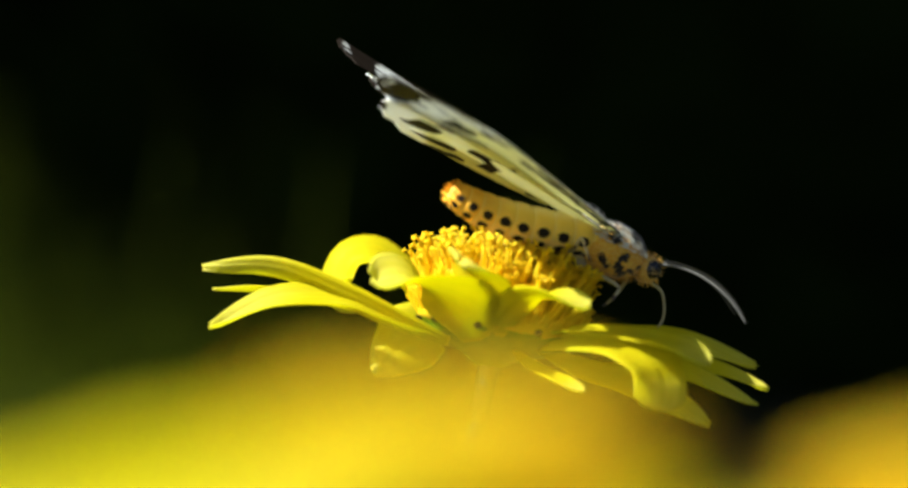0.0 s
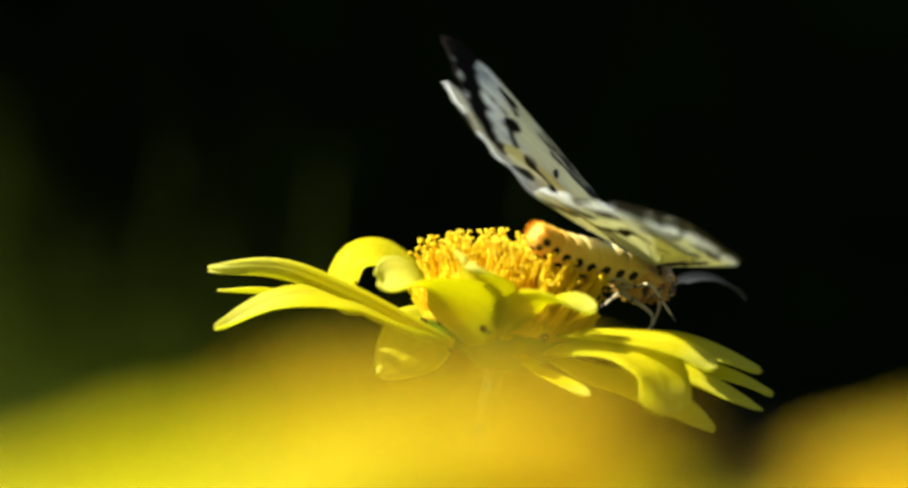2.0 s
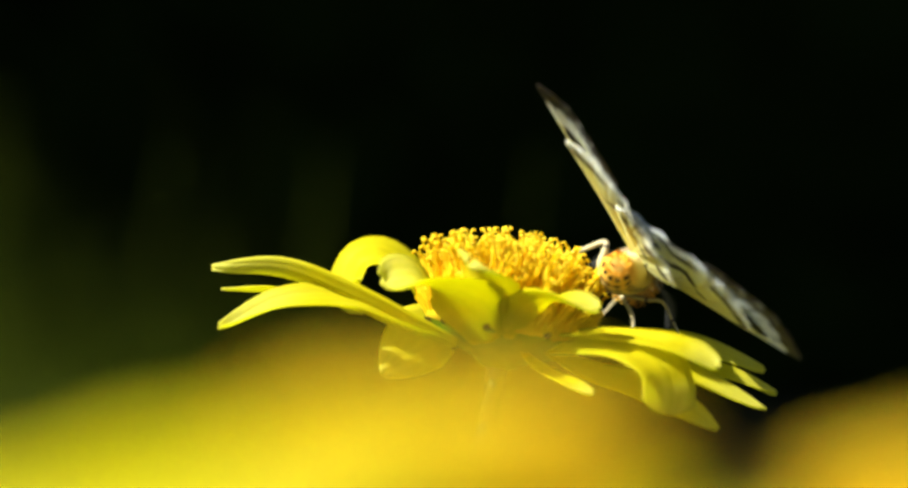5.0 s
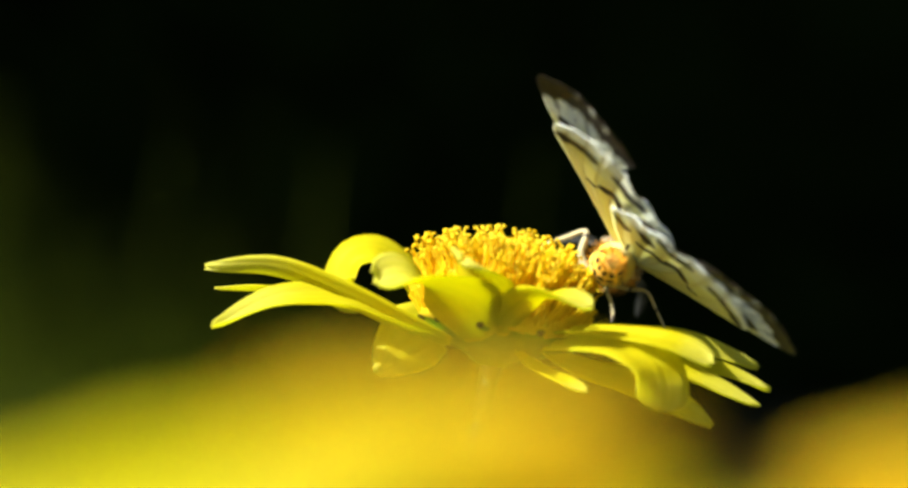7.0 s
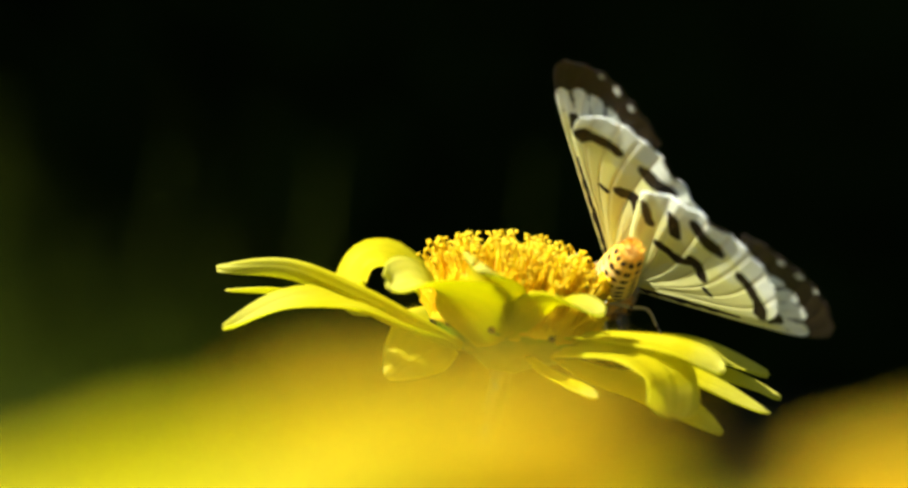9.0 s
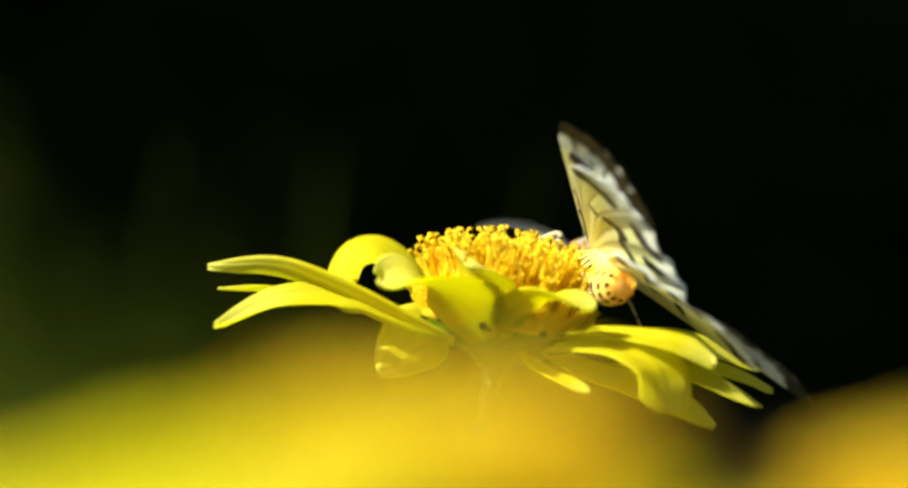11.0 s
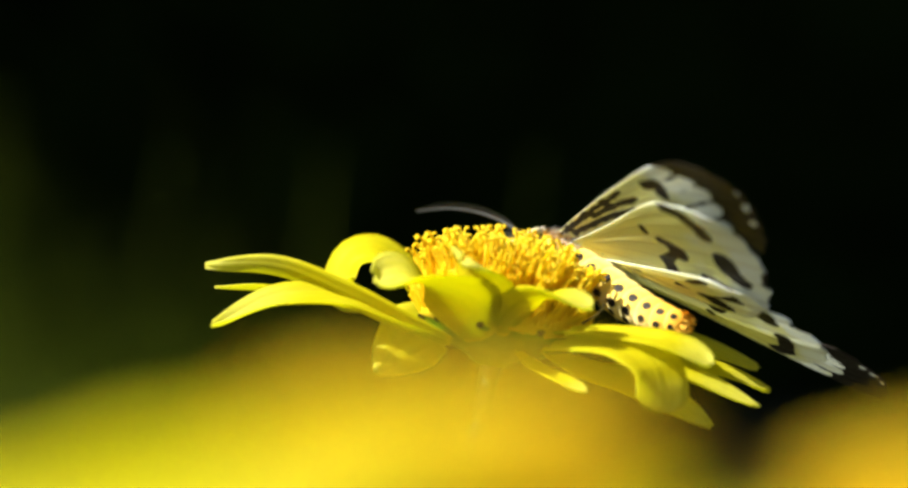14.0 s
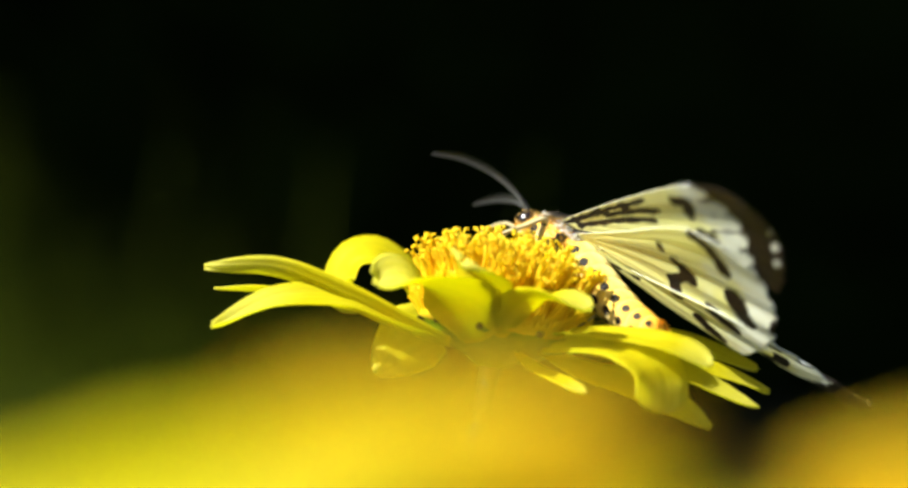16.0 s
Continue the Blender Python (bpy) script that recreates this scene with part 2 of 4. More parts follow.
# ---- ground and the dark shrub wall behind, shaded by an added roof ----
def build_ground():
    n, size = 60, 400.0
    verts = []
    for i in range(n + 1):
        for j in range(n + 1):
            x, y = [math.copysign(abs(2 * k / n - 1) ** 3, 2 * k / n - 1) * size for k in (i, j)]
            verts.append((x, y, 0.03 * noise.noise((x * 0.8, y * 0.8, 0))))
    faces = [(i * (n + 1) + j, (i + 1) * (n + 1) + j, (i + 1) * (n + 1) + j + 1, i * (n + 1) + j + 1) for i in range(n) for j in range(n)]
    ob = piece("ground", mesh_of("ground", verts, faces, [SOIL], unit=1.0))
    tagged(ob, "dark damp garden soil with thin moss", "ground", kind="structure")


def build_shade_shell():
    """Dense shrubs, open to the front, in the deep shade of an added roof."""
    verts, faces = [], []

    def wall(a, b, c, d):
        o = len(verts)
        for i in range(9):
            for j in range(9):
                p = (Vector(a).lerp(Vector(b), i / 8)).lerp(Vector(d).lerp(Vector(c), i / 8), j / 8)
                verts.append(p + Vector((0, 0, 1)) * 0.12 * noise.noise(p * 1.7) + Vector((0.12, 0.12, 0)) * noise.noise(p * 1.3 + Vector((7, 3, 1))))
        for i in range(8):
            for j in range(8):
                k = o + i * 9 + j
                faces.append((k, k + 1, k + 10, k + 9))
    wall((-8, 9, -0.1), (8, 9, -0.1), (8, 9, 4.6), (-8, 9, 4.6))
    # unseen roof and sides, added to keep sun off the back wall
    wall((-8, 2.6, 4.2), (8, 2.6, 4.2), (8, 9, 4.6), (-8, 9, 4.6))
    wall((-8, 2.6, -0.1), (-8, 9, -0.1), (-8, 9, 4.6), (-8, 2.6, 4.2))
    wall((8, 2.6, -0.1), (8, 9, -0.1), (8, 9, 4.6), (8, 2.6, 4.2))
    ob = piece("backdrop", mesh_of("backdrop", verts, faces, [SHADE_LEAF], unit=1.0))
    tagged(ob, "dark shrub wall with added roof and sides that keep the sun off", "shrubs", kind="structure")
    rng = random.Random(5)
    lv, lf = [], []
    for k in range(5200):
        s = rng.random()
        if s < 0.45:
            c = Vector((rng.uniform(-8, 8), rng.uniform(8.2, 8.95), rng.uniform(0, 4.5)))
        elif s < 0.85:
            c = Vector((rng.uniform(-8, 8), rng.uniform(2.3, 9), rng.uniform(3.9, 4.9)))
        else:
            c = Vector((rng.choice((-1, 1)) * rng.uniform(7.4, 8.2), rng.uniform(2.4, 9), rng.uniform(0, 4.5)))
        q = Euler((rng.uniform(-0.9, 0.9), rng.uniform(-0.9, 0.9), rng.uniform(0, 6.28))).to_matrix()
        w, l = rng.uniform(0.05, 0.1), rng.uniform(0.16, 0.32)
        o = len(lv)
        for x, y, z in ((0, -l, 0), (w, -l * 0.2, 0.02), (w * 0.7, l * 0.5, 0.0), (0, l, -0.03), (-w * 0.7, l * 0.5, 0), (-w, -l * 0.2, 0.02)):
            lv.append(c + q @ Vector((x, y, z)))
        lf.append((o, o + 1, o + 2, o + 3))
        lf.append((o, o + 3, o + 4, o + 5))
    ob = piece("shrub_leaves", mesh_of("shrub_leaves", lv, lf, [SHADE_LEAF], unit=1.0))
    tagged(ob, "dark green leaves on the shrub wall and its added roof and sides", "foliage", kind="stuff")


def build_grass():
    """Tall thin grass added behind the daisies as green haze, sparse at the top."""
    rng = random.Random(21)
    verts, faces = [], []
    for k in range(4200):
        y = rng.uniform(0.6, 1.9)
        x = -(0.2 + y) * rng.triangular(0.0, 0.30, 0.20)
        tall = 0.55 + (0.2 + y) * min(0.10, -0.13 + rng.expovariate(1 / 0.031))
        bend, way, w = rng.uniform(0.02, 0.09), rng.uniform(0, 6.28), rng.uniform(0.00025, 0.0005)
        o = len(verts)
        for i in range(8):
            t = i / 7
            px, py = x + math.cos(way) * bend * t * t, y + math.sin(way) * bend * t * t
            ww = w * (1 - t ** 3) + 0.0001
            verts += [(px - ww * math.sin(way), py + ww * math.cos(way), tall * t), (px + ww * math.sin(way), py - ww * math.cos(way), tall * t), (px + 0.0006 * math.cos(way), py + 0.0006 * math.sin(way), tall * t)]
        for i in range(7):
            a = o + i * 3
            faces += [(a, a + 2, a + 5, a + 3), (a + 2, a + 1, a + 4, a + 5), (a + 1, a, a + 3, a + 4)]
    ob = piece("grass", mesh_of("grass", verts, faces, [LEAF], unit=1.0))
    tagged(ob, "tall thin green grass added behind the flowers as soft haze", "grass", kind="stuff")


build_ground()
build_shade_shell()
build_grass()


# ---- flowers ----
def petal_mesh(name, azimuth, profile, width, twist=0.0, cup=0.12, seed=0, tip=0.30, base=0.34, top=None, n=26, m=12):
    """A ray petal. profile: (outward, sideways, up) along its middle; twist turns its face, in degrees, from base to tip;
    top: which way its upper face looks at base and tip, where that is not up."""
    rng = random.Random(seed)
    line = spline(profile, n)
    ca, sa = math.cos(radians(azimuth)), math.sin(radians(azimuth))
    tw = twist if isinstance(twist, tuple) else (twist * 0.4, twist)
    ph = [rng.uniform(0, 6.28) for _ in range(4)]
    grid, uvs = [], []
    for k in range(n):
        t = k / (n - 1)
        d = line[min(k + 1, n - 1)] - line[max(k - 1, 0)]
        d /= np.linalg.norm(d)
        face = np.array([0.0, 0.0, 1.0]) if top is None else np.array(top[0]) * (1 - t) + np.array(top[1]) * t
        side = np.cross(face, d)
        flat = np.linalg.norm(side)
        side = side / flat if flat > 0.05 else np.array([0.0, 1.0, 0.0])
        if top is None and d[0] < -0.15:
            side = -side
        up = np.cross(d, side)
        a = radians(tw[0] + (tw[1] - tw[0]) * t)
        side, up = side * math.cos(a) + up * math.sin(a), up * math.cos(a) - side * math.sin(a)
        w = width * min(1.0, base + (1 - base) * math.sin(min(1.0, t / 0.5) * math.pi / 2)) * (1 if t < 1 - tip else max(0.10, max(0.0, 1 - (max(0.0, t - 1 + tip) / tip) ** 1.9) ** (0.5 if tip < 0.35 else 0.72)))
        row = []
        for j in range(m):
            v = 2 * j / (m - 1) - 1
            lift = cup * width * (v * v - 0.4) + 1.7 * math.cos(v * 9.5) * (1 - t * 0.4) + 2.5 * math.sin(5 * t + 3 * v + ph[0]) * t
            edge = 1 + 0.02 * math.sin(13 * t + ph[1] + (3 if v > 0 else 0))
            notch = -9.0 * max(0.0, (t - 0.93) / 0.07) * (0.5 + 0.5 * math.cos(v * 8.5 + ph[2])) * (1 - abs(v) * 0.4)
            row.append(line[k] + side * v * 0.5 * w * edge + up * lift + d * notch)
            uvs.append((t, 0.5 + 0.5 * v))
        grid.append(row)
    verts = [p for row in grid for p in row]
    count = len(verts)
    under = []
    for k in range(n):
        for j in range(m):
            a = grid[min(k + 1, n - 1)][j] - grid[max(k - 1, 0)][j]
            b = grid[k][min(j + 1, m - 1)] - grid[k][max(j - 1, 0)]
            nor = np.cross(a, b)
            edge = 0.25 if k in (0, n - 1) or j in (0, m - 1) else 1.0
            under.append(grid[k][j] - nor / (np.linalg.norm(nor) + 1e-9) * 3.6 * edge)
    verts += under
    uvs = uvs + uvs
    faces = []
    for k in range(n - 1):
        for j in range(m - 1):
            a = k * m + j
            faces.append((a, a + m, a + m + 1, a + 1))
            faces.append((count + a, count + a + 1, count + a + m + 1, count + a + m))
    rim = [j for j in range(m)] + [k * m + m - 1 for k in range(1, n)] + [(n - 1) * m + j for j in range(m - 2, -1, -1)] + [k * m for k in range(n - 2, 0, -1)]
    for i, a in enumerate(rim):
        b = rim[(i + 1) % len(rim)]
        faces.append((a, b, count + b, count + a))
    turned = [(p[0] * ca - p[1] * sa, p[0] * sa + p[1] * ca, p[2]) for p in verts]
    me = mesh_of(name, turned, faces, [PETAL])
    set_uv(me, uvs)
    return me


def floret_mesh(kind, seed):
    """A small tubular floret: a slender tube with flared lobes, some with a forked curled stigma."""
    rng = random.Random(seed)
    tall = (42, 50, 60, 34)[kind]
    v, f, _ = tube([(0, 0, -6), (0.6, 0, tall * 0.5), (rng.uniform(-3, 3), rng.uniform(-3, 3), tall)], [3.2, 3.3, 4.1], 6, 3, caps=False)
    chunks = [(v, f)]
    top = np.array(v[-6:]).mean(0)
    lobes, lf = [], []
    for j in range(5):
        a = 2 * math.pi * j / 5 + seed
        r = (6.6, 5.4, 5.2, 3.4)[kind]
        for b, q, z in ((a - 0.5, 4.0, 0.0), (a + 0.5, 4.0, 0.0), (a, r, 3.5 if kind != 3 else 7.0)):
            lobes.append((top[0] + math.cos(b) * q, top[1] + math.sin(b) * q, top[2] + z))
        lf.append((j * 3, j * 3 + 1, j * 3 + 2))
    chunks.append((lobes, lf))
    if kind in (1, 2):
        for s in (-1, 1):
            a = seed * 1.3
            ux, uy = math.cos(a) * s, math.sin(a) * s
            pts = [(top[0], top[1], tall - 4), (top[0] + ux * 2, top[1] + uy * 2, tall + 9), (top[0] + ux * 5.5, top[1] + uy * 5.5, tall + 15), (top[0] + ux * 9, top[1] + uy * 9, tall + 14), (top[0] + ux * 9.5, top[1] + uy * 9.5, tall + 11)]
            chunks.append(tube(pts, [2.0, 1.7, 1.9, 2.4, 1.3], 6, 5))
    return mesh_of("floret", *join(*chunks), [FLORET_OPEN if kind in (1, 2) else FLORET])


FLORETS = [floret_mesh(k, s) for k in range(4) for s in (1, 2)]


def bract_mesh(length, width, seed):
    rng = random.Random(seed)
    verts, faces = [], []
    n, m = 14, 5
    for k in range(n):
        t = k / (n - 1)
        w = width * math.sin(math.pi * (0.18 + 0.82 * t)) ** 0.9 if t < 1 else 3.0
        for j in range(m):
            v = 2 * j / (m - 1) - 1
            verts.append((22 + length * t, v * 0.5 * w, -58 + 58 * t ** 0.75 + 5 * v * v - 3 + rng.uniform(-0.6, 0.6)))
    low = [(x, y, z - 4) for x, y, z in verts]
    c = len(verts)
    verts += low
    for k in range(n - 1):
        for j in range(m - 1):
            a = k * m + j
            faces.append((a, a + m, a + m + 1, a + 1))
            faces.append((c + a, c + a + 1, c + a + m + 1, c + a + m))
    return mesh_of("bract", verts, faces, [GREEN, BRACT_TIP], slots=[1 if min(q) % c >= (n - 2) * m else 0 for q in faces])


BRACTS = [bract_mesh(122, 76, 1), bract_mesh(130, 82, 2), bract_mesh(112, 74, 3)]


def build_flower(m, petals, label, stem_foot, seed, dome=(132, 92), count=1100):
    """A yellow daisy on its stem. petals: (azimuth, profile, width, twist, cup, tip)."""
    rng = random.Random(seed)
    thing = new("daisy_flower")
    thing.matrix_basis = m
    tagged(thing, label, "flower", group="yellow daisies")
    for i, (azimuth, profile, width, twist, cup, tip, *base) in enumerate(petals):
        prof = [(q[0], 0.0, q[1]) if len(q) == 2 else q for q in profile]
        piece("petal", petal_mesh("petal", azimuth, prof, width, twist, cup, seed * 100 + i, tip, *base), thing)
    wide, high = dome
    v, f = [], []
    for i in range(13):
        a = math.pi / 2 * i / 12
        for j in range(28):
            b = 2 * math.pi * j / 28
            r = (wide + 2 + 20 * math.sin(2 * a)) * math.cos(a)
            v.append((r * math.cos(b), r * math.sin(b), -6 + (high + 10) * math.sin(a)))
    for i in range(12):
        for j in range(28):
            a, b = i * 28 + j, i * 28 + (j + 1) % 28
            f.append((a, b, b + 28, a + 28))
    f.append(tuple(range(27, -1, -1)))
    piece("disc", mesh_of("disc", v, f, [CORE]), thing, "domed golden disc")
    rest = []
    placed = 0
    for k in range(count):
        h = 1 - (k + 0.5) / count * 0.96
        a = math.asin(h)
        b = k * 2.399963 + rng.uniform(-0.08, 0.08)
        p = Vector((wide * math.cos(a) * math.cos(b), wide * math.cos(a) * math.sin(b), -6 + high * h))
        d = Vector((math.cos(a) * math.cos(b) / wide, math.cos(a) * math.sin(b) / wide, h / high)).normalized()
        d = (d + Vector((0, 0, 0.25 + 0.95 * (1 - h))) + Vector([rng.uniform(-0.16, 0.16) for _ in range(3)])).normalized()
        kind = rng.choice((0, 1, 2, 2, 3)) if h > 0.40 + rng.uniform(-0.12, 0.12) else (0 if rng.random() < 0.7 else 3)
        me = FLORETS[kind * 2 + rng.randrange(2)]
        turn = d.to_track_quat("Z", "Y").to_matrix().to_4x4() @ pose(0, 0, 0, 0, 0, rng.uniform(0, 360))
        s = rng.uniform(0.74, 1.26) * (0.85 + 0.25 * (1 - abs(h - 0.55)))
        mm = Matrix.Translation(p * U) @ turn @ Matrix.Scale(s, 4)
        if p.y < wide * 0.35 and placed < 300:
            placed += 1
            piece("floret", me, thing, m=mm)
        else:
            rest.append((me, mm))
    v, f = [], []
    for me, mm in rest:
        o = len(v)
        v += [mm @ q.co for q in me.vertices]
        f += [tuple(i + o for i in q.vertices) for q in me.polygons]
    tagged(piece("floret_rest", mesh_of("floret_rest", v, f, [FLORET], unit=1.0), thing), kind="stuff")
    for k in range(18):
        a = 360 * k / 18 + rng.uniform(-6, 6)
        piece("bract", BRACTS[k % 3], thing, m=pose(0, 0, (-4 if k % 2 else 3) * U, 0, rng.uniform(-4, 6), a))
    foot = Vector(stem_foot)
    pts = [(foot.x * k ** 1.5, foot.y * k ** 1.5, -30 + (foot.z + 30) * k) for k in [(i / 24) ** 2 for i in range(25)]]
    v, f, _ = tube(pts, lambda t: 15 + 14 * math.exp(-t * 30) + 14 * t, 12, 60)
    piece("stem", mesh_of("stem", v, f, [STEM]), thing, "thin green stem")
    return thing


TO_BACK = ((-1.0, 0.0, 0.45), (0.62, 0.0, 0.8))
MAIN_PETALS = [
    (180, [(75, 70, -42), (160, 62, -22), (262, 45, 6), (390, 20, 32), (517, 0, 14)], 90, (27, 30), 0.08, 0.62),
    (172, [(70, -6), (200, -8), (390, 0), (505, -16)], 78, (4, 5), 0.06, 0.50),
    (180, [(95, 62, -36), (180, 68, -16), (262, 64, 2), (380, 66, -20), (482, 60, -88)], 92, (-6, -40), 0.10, 0.50),
    (180, [(80, -80, 8), (130, -95, 30), (180, -100, 78), (232, -100, 99), (274, -100, 82), (284, -100, 34), (264, -100, 20), (256, -100, 30)], 108, (-28, -36), 0.10, 0.14),
    (180, [(110, -45, -16), (150, -45, -52), (194, -50, -116)], 128, (0, 0), 0.08, 0.70, 0.8, ((-0.3, -1.0, 0.4), (-0.3, -1.0, 0.3))),
    (270, [(112, -14, -18), (152, -54, 14), (184, -104, 38), (194, -164, 54), (196, -222, 34)], 142, (0, 0), 0.12, 0.24, 0.6, TO_BACK),
    (270, [(114, -6, -14), (152, -20, 28), (176, -42, 60), (198, -64, 86), (224, -82, 92)], 100, (0, 0), 0.14, 0.24, 0.5, TO_BACK),
    (270, [(114, -6, -14), (150, 10, 20), (182, 44, 54), (200, 92, 64), (214, 146, 52)], 68, (0, 0), 0.12, 0.26, 0.6, TO_BACK),
    (0, [(80, -70, 4), (144, -120, 18), (245, -180, 22), (307, -200, 14), (357, -210, -6)], 72, (18, 34), 0.08, 0.26),
    (0, [(96, -96, -8), (200, -170, 4), (252, -210, -16), (276, -225, -52), (284, -230, -100)], 124, (30, 14), 0.04, 0.12, 0.8),
    (13, [(70, 0), (200, 14), (340, 36), (484, 16)], 92, (22, 36), 0.08, 0.52),
    (1, [(70, 0), (250, 8), (390, -2), (486, -24)], 76, (18, 28), 0.08, 0.55),
    (-11, [(70, -6), (220, -8), (340, -20), (468, -56)], 80, (18, 30), 0.08, 0.55),
    (-24, [(80, -22), (175, -46), (275, -58), (412, -106)], 78, (20, 46), 0.08, 0.36),
    (-60, [(80, -36), (150, -58), (230, -72), (312, -86)], 46, (6, 16), 0.08, 0.40),
    (45, [(70, -6), (200, 6), (330, 4), (450, -14)], 90, (0, 0), 0.10, 0.36),
    (78, [(70, -8), (200, -2), (330, -6), (440, -30)], 92, (0, 0), 0.10, 0.36),
    (112, [(70, -8), (200, 0), (330, -2), (440, -26)], 90, (0, 0), 0.10, 0.36),
]
DAISY_AT = at(71, 0, -143.5, -4, 10, 0)
daisy = build_flower(DAISY_AT, MAIN_PETALS, "bright yellow daisy with a domed golden disc and curling petals", (120, 60, -12050), 1)


def plain_petals(seed, rise, left=0.0, right=0.0, droop=0.5, count=15, reach=480):
    rng = random.Random(seed)
    out = []
    for k in range(count):
        a = 360 * k / count + rng.uniform(-7, 7)
        r = reach * rng.uniform(0.9, 1.06)
        c = math.cos(radians(a))
        z = rise + rng.uniform(-14, 14) + (left * -c if c < 0 else -right * min(1.0, 1.6 * c))
        end = 0.85 if c > -0.3 else droop
        out.append((a, [(60, -6), (r * 0.3, z * 1.08), (r * 0.6, z * (0.4 + 0.6 * end)), (r, z * end - 20)], rng.uniform(88, 112), rng.uniform(-10, 10), 0.12, 0.34))
    return out


SMALL = Matrix.Scale(0.85, 4)
front = build_flower(at(-4, -3030, -183, 1, 0, 0) @ SMALL, plain_petals(3, 70, 6, 92), "yellow daisy close before the camera, far out of focus", (-90, 0, -14200), 2, (104, 44))
front_side = build_flower(at(318, -2960, -236, 0, 0, 0) @ SMALL, plain_petals(4, -30, -30, 0), "golden yellow daisy close before the camera, far out of focus", (110, 0, -14200), 3, (104, 66))


# ---- the moth ----
SPAN = 620.0


def seg_distance(s, c, pts):
    """Distance from (s, c) to a chain of segments, all in wing lengths."""
    best = 9.0
    for (ax, ay), (bx, by) in zip(pts, pts[1:]):
        dx, dy = bx - ax, by - ay
        k = max(0.0, min(1.0, ((s - ax) * dx + (c - ay) * dy) / (dx * dx + dy * dy)))
        best = min(best, math.hypot(s - ax - k * dx, c - ay - k * dy))
    return best


STROKES_FORE = [
    ([(0.02, 0.012), (0.30, 0.018), (0.52, 0.030)], 0.0085),
    ([(0.27, 0.032), (0.40, 0.046), (0.55, 0.074)], 0.0095),
    ([(0.09, 0.034), (0.35, 0.066), (0.485, 0.095)], 0.0080),
    ([(0.05, 0.055), (0.14, 0.088)], 0.0090),
    ([(0.660, 0.062), (0.708, 0.082), (0.665, 0.112)], 0.0200),
    ([(0.650, 0.175), (0.692, 0.210), (0.640, 0.290)], 0.0170),
    ([(0.455, 0.150), (0.460, 0.165)], 0.0110),
]
STROKES_HIND = [
    ([(0.662, 0.125), (0.690, 0.165), (0.672, 0.222), (0.662, 0.248)], 0.0230),
    ([(0.602, 0.340), (0.596, 0.375), (0.588, 0.412)], 0.0320),
    ([(0.462, 0.200), (0.468, 0.258)], 0.0220),
    ([(0.440, 0.245), (0.395, 0.250)], 0.0170),
    ([(0.380, 0.250), (0.352, 0.295)], 0.0220),
    ([(0.457, 0.132), (0.450, 0.148)], 0.0110),
    ([(0.708, 0.438), (0.668, 0.462)], 0.0130),
    ([(0.505, 0.440), (0.460, 0.360)], 0.0190),
    ([(0.405, 0.468), (0.368, 0.380)], 0.0150),
    ([(0.06, 0.10), (0.22, 0.225)], 0.0040),
]
MARGIN_ANGLE = [-0.2, 0.03, 0.057, 0.096, 0.177, 0.238, 0.314, 0.386, 0.433, 0.486, 0.9]
MARGIN_START = [0.79, 0.79, 0.814, 0.831, 0.861, 0.860, 0.841, 0.832, 0.815, 0.860, 0.9]
MARGIN_DOTS = [(0.953, 0.232, 0.008), (0.920, 0.276, 0.015), (0.882, 0.320, 0.014)]
CELL = 0.068


def markings(s, c, hind):
    w = 0.007 * noise.noise((s * 22, c * 22, 3.1 if hind else 0.7)) + 0.004 * noise.noise((s * 60, c * 60, 1.0))
    d = -1.0
    for pts, r in (STROKES_HIND if hind else STROKES_FORE):
        d = max(d, r * 1.1 - seg_distance(s, c, pts))
    if not hind:
        a, q = math.atan2(c, s), math.hypot(s, c)
        # pale cells bulge into the dark border between the veins
        k = (a - 0.045) / CELL
        bulge = abs(math.sin(math.pi * k)) ** 0.6
        border = q - float(np.interp(a, MARGIN_ANGLE, MARGIN_START)) + 0.020 - 0.030 * bulge
        for x, y, r in MARGIN_DOTS:
            border = min(border, math.hypot(s - x, (c - y) * 1.15) - r * 0.85)
        d = max(d, border)
        if 0.72 < q < 0.9 and 0.05 < a < 0.45:
            d = max(d, 0.0028 + 0.006 * (q - 0.72) - abs(k - round(k)) * CELL * q)
    return max(0.0, min(1.0, 0.5 + (d + w) / 0.012))


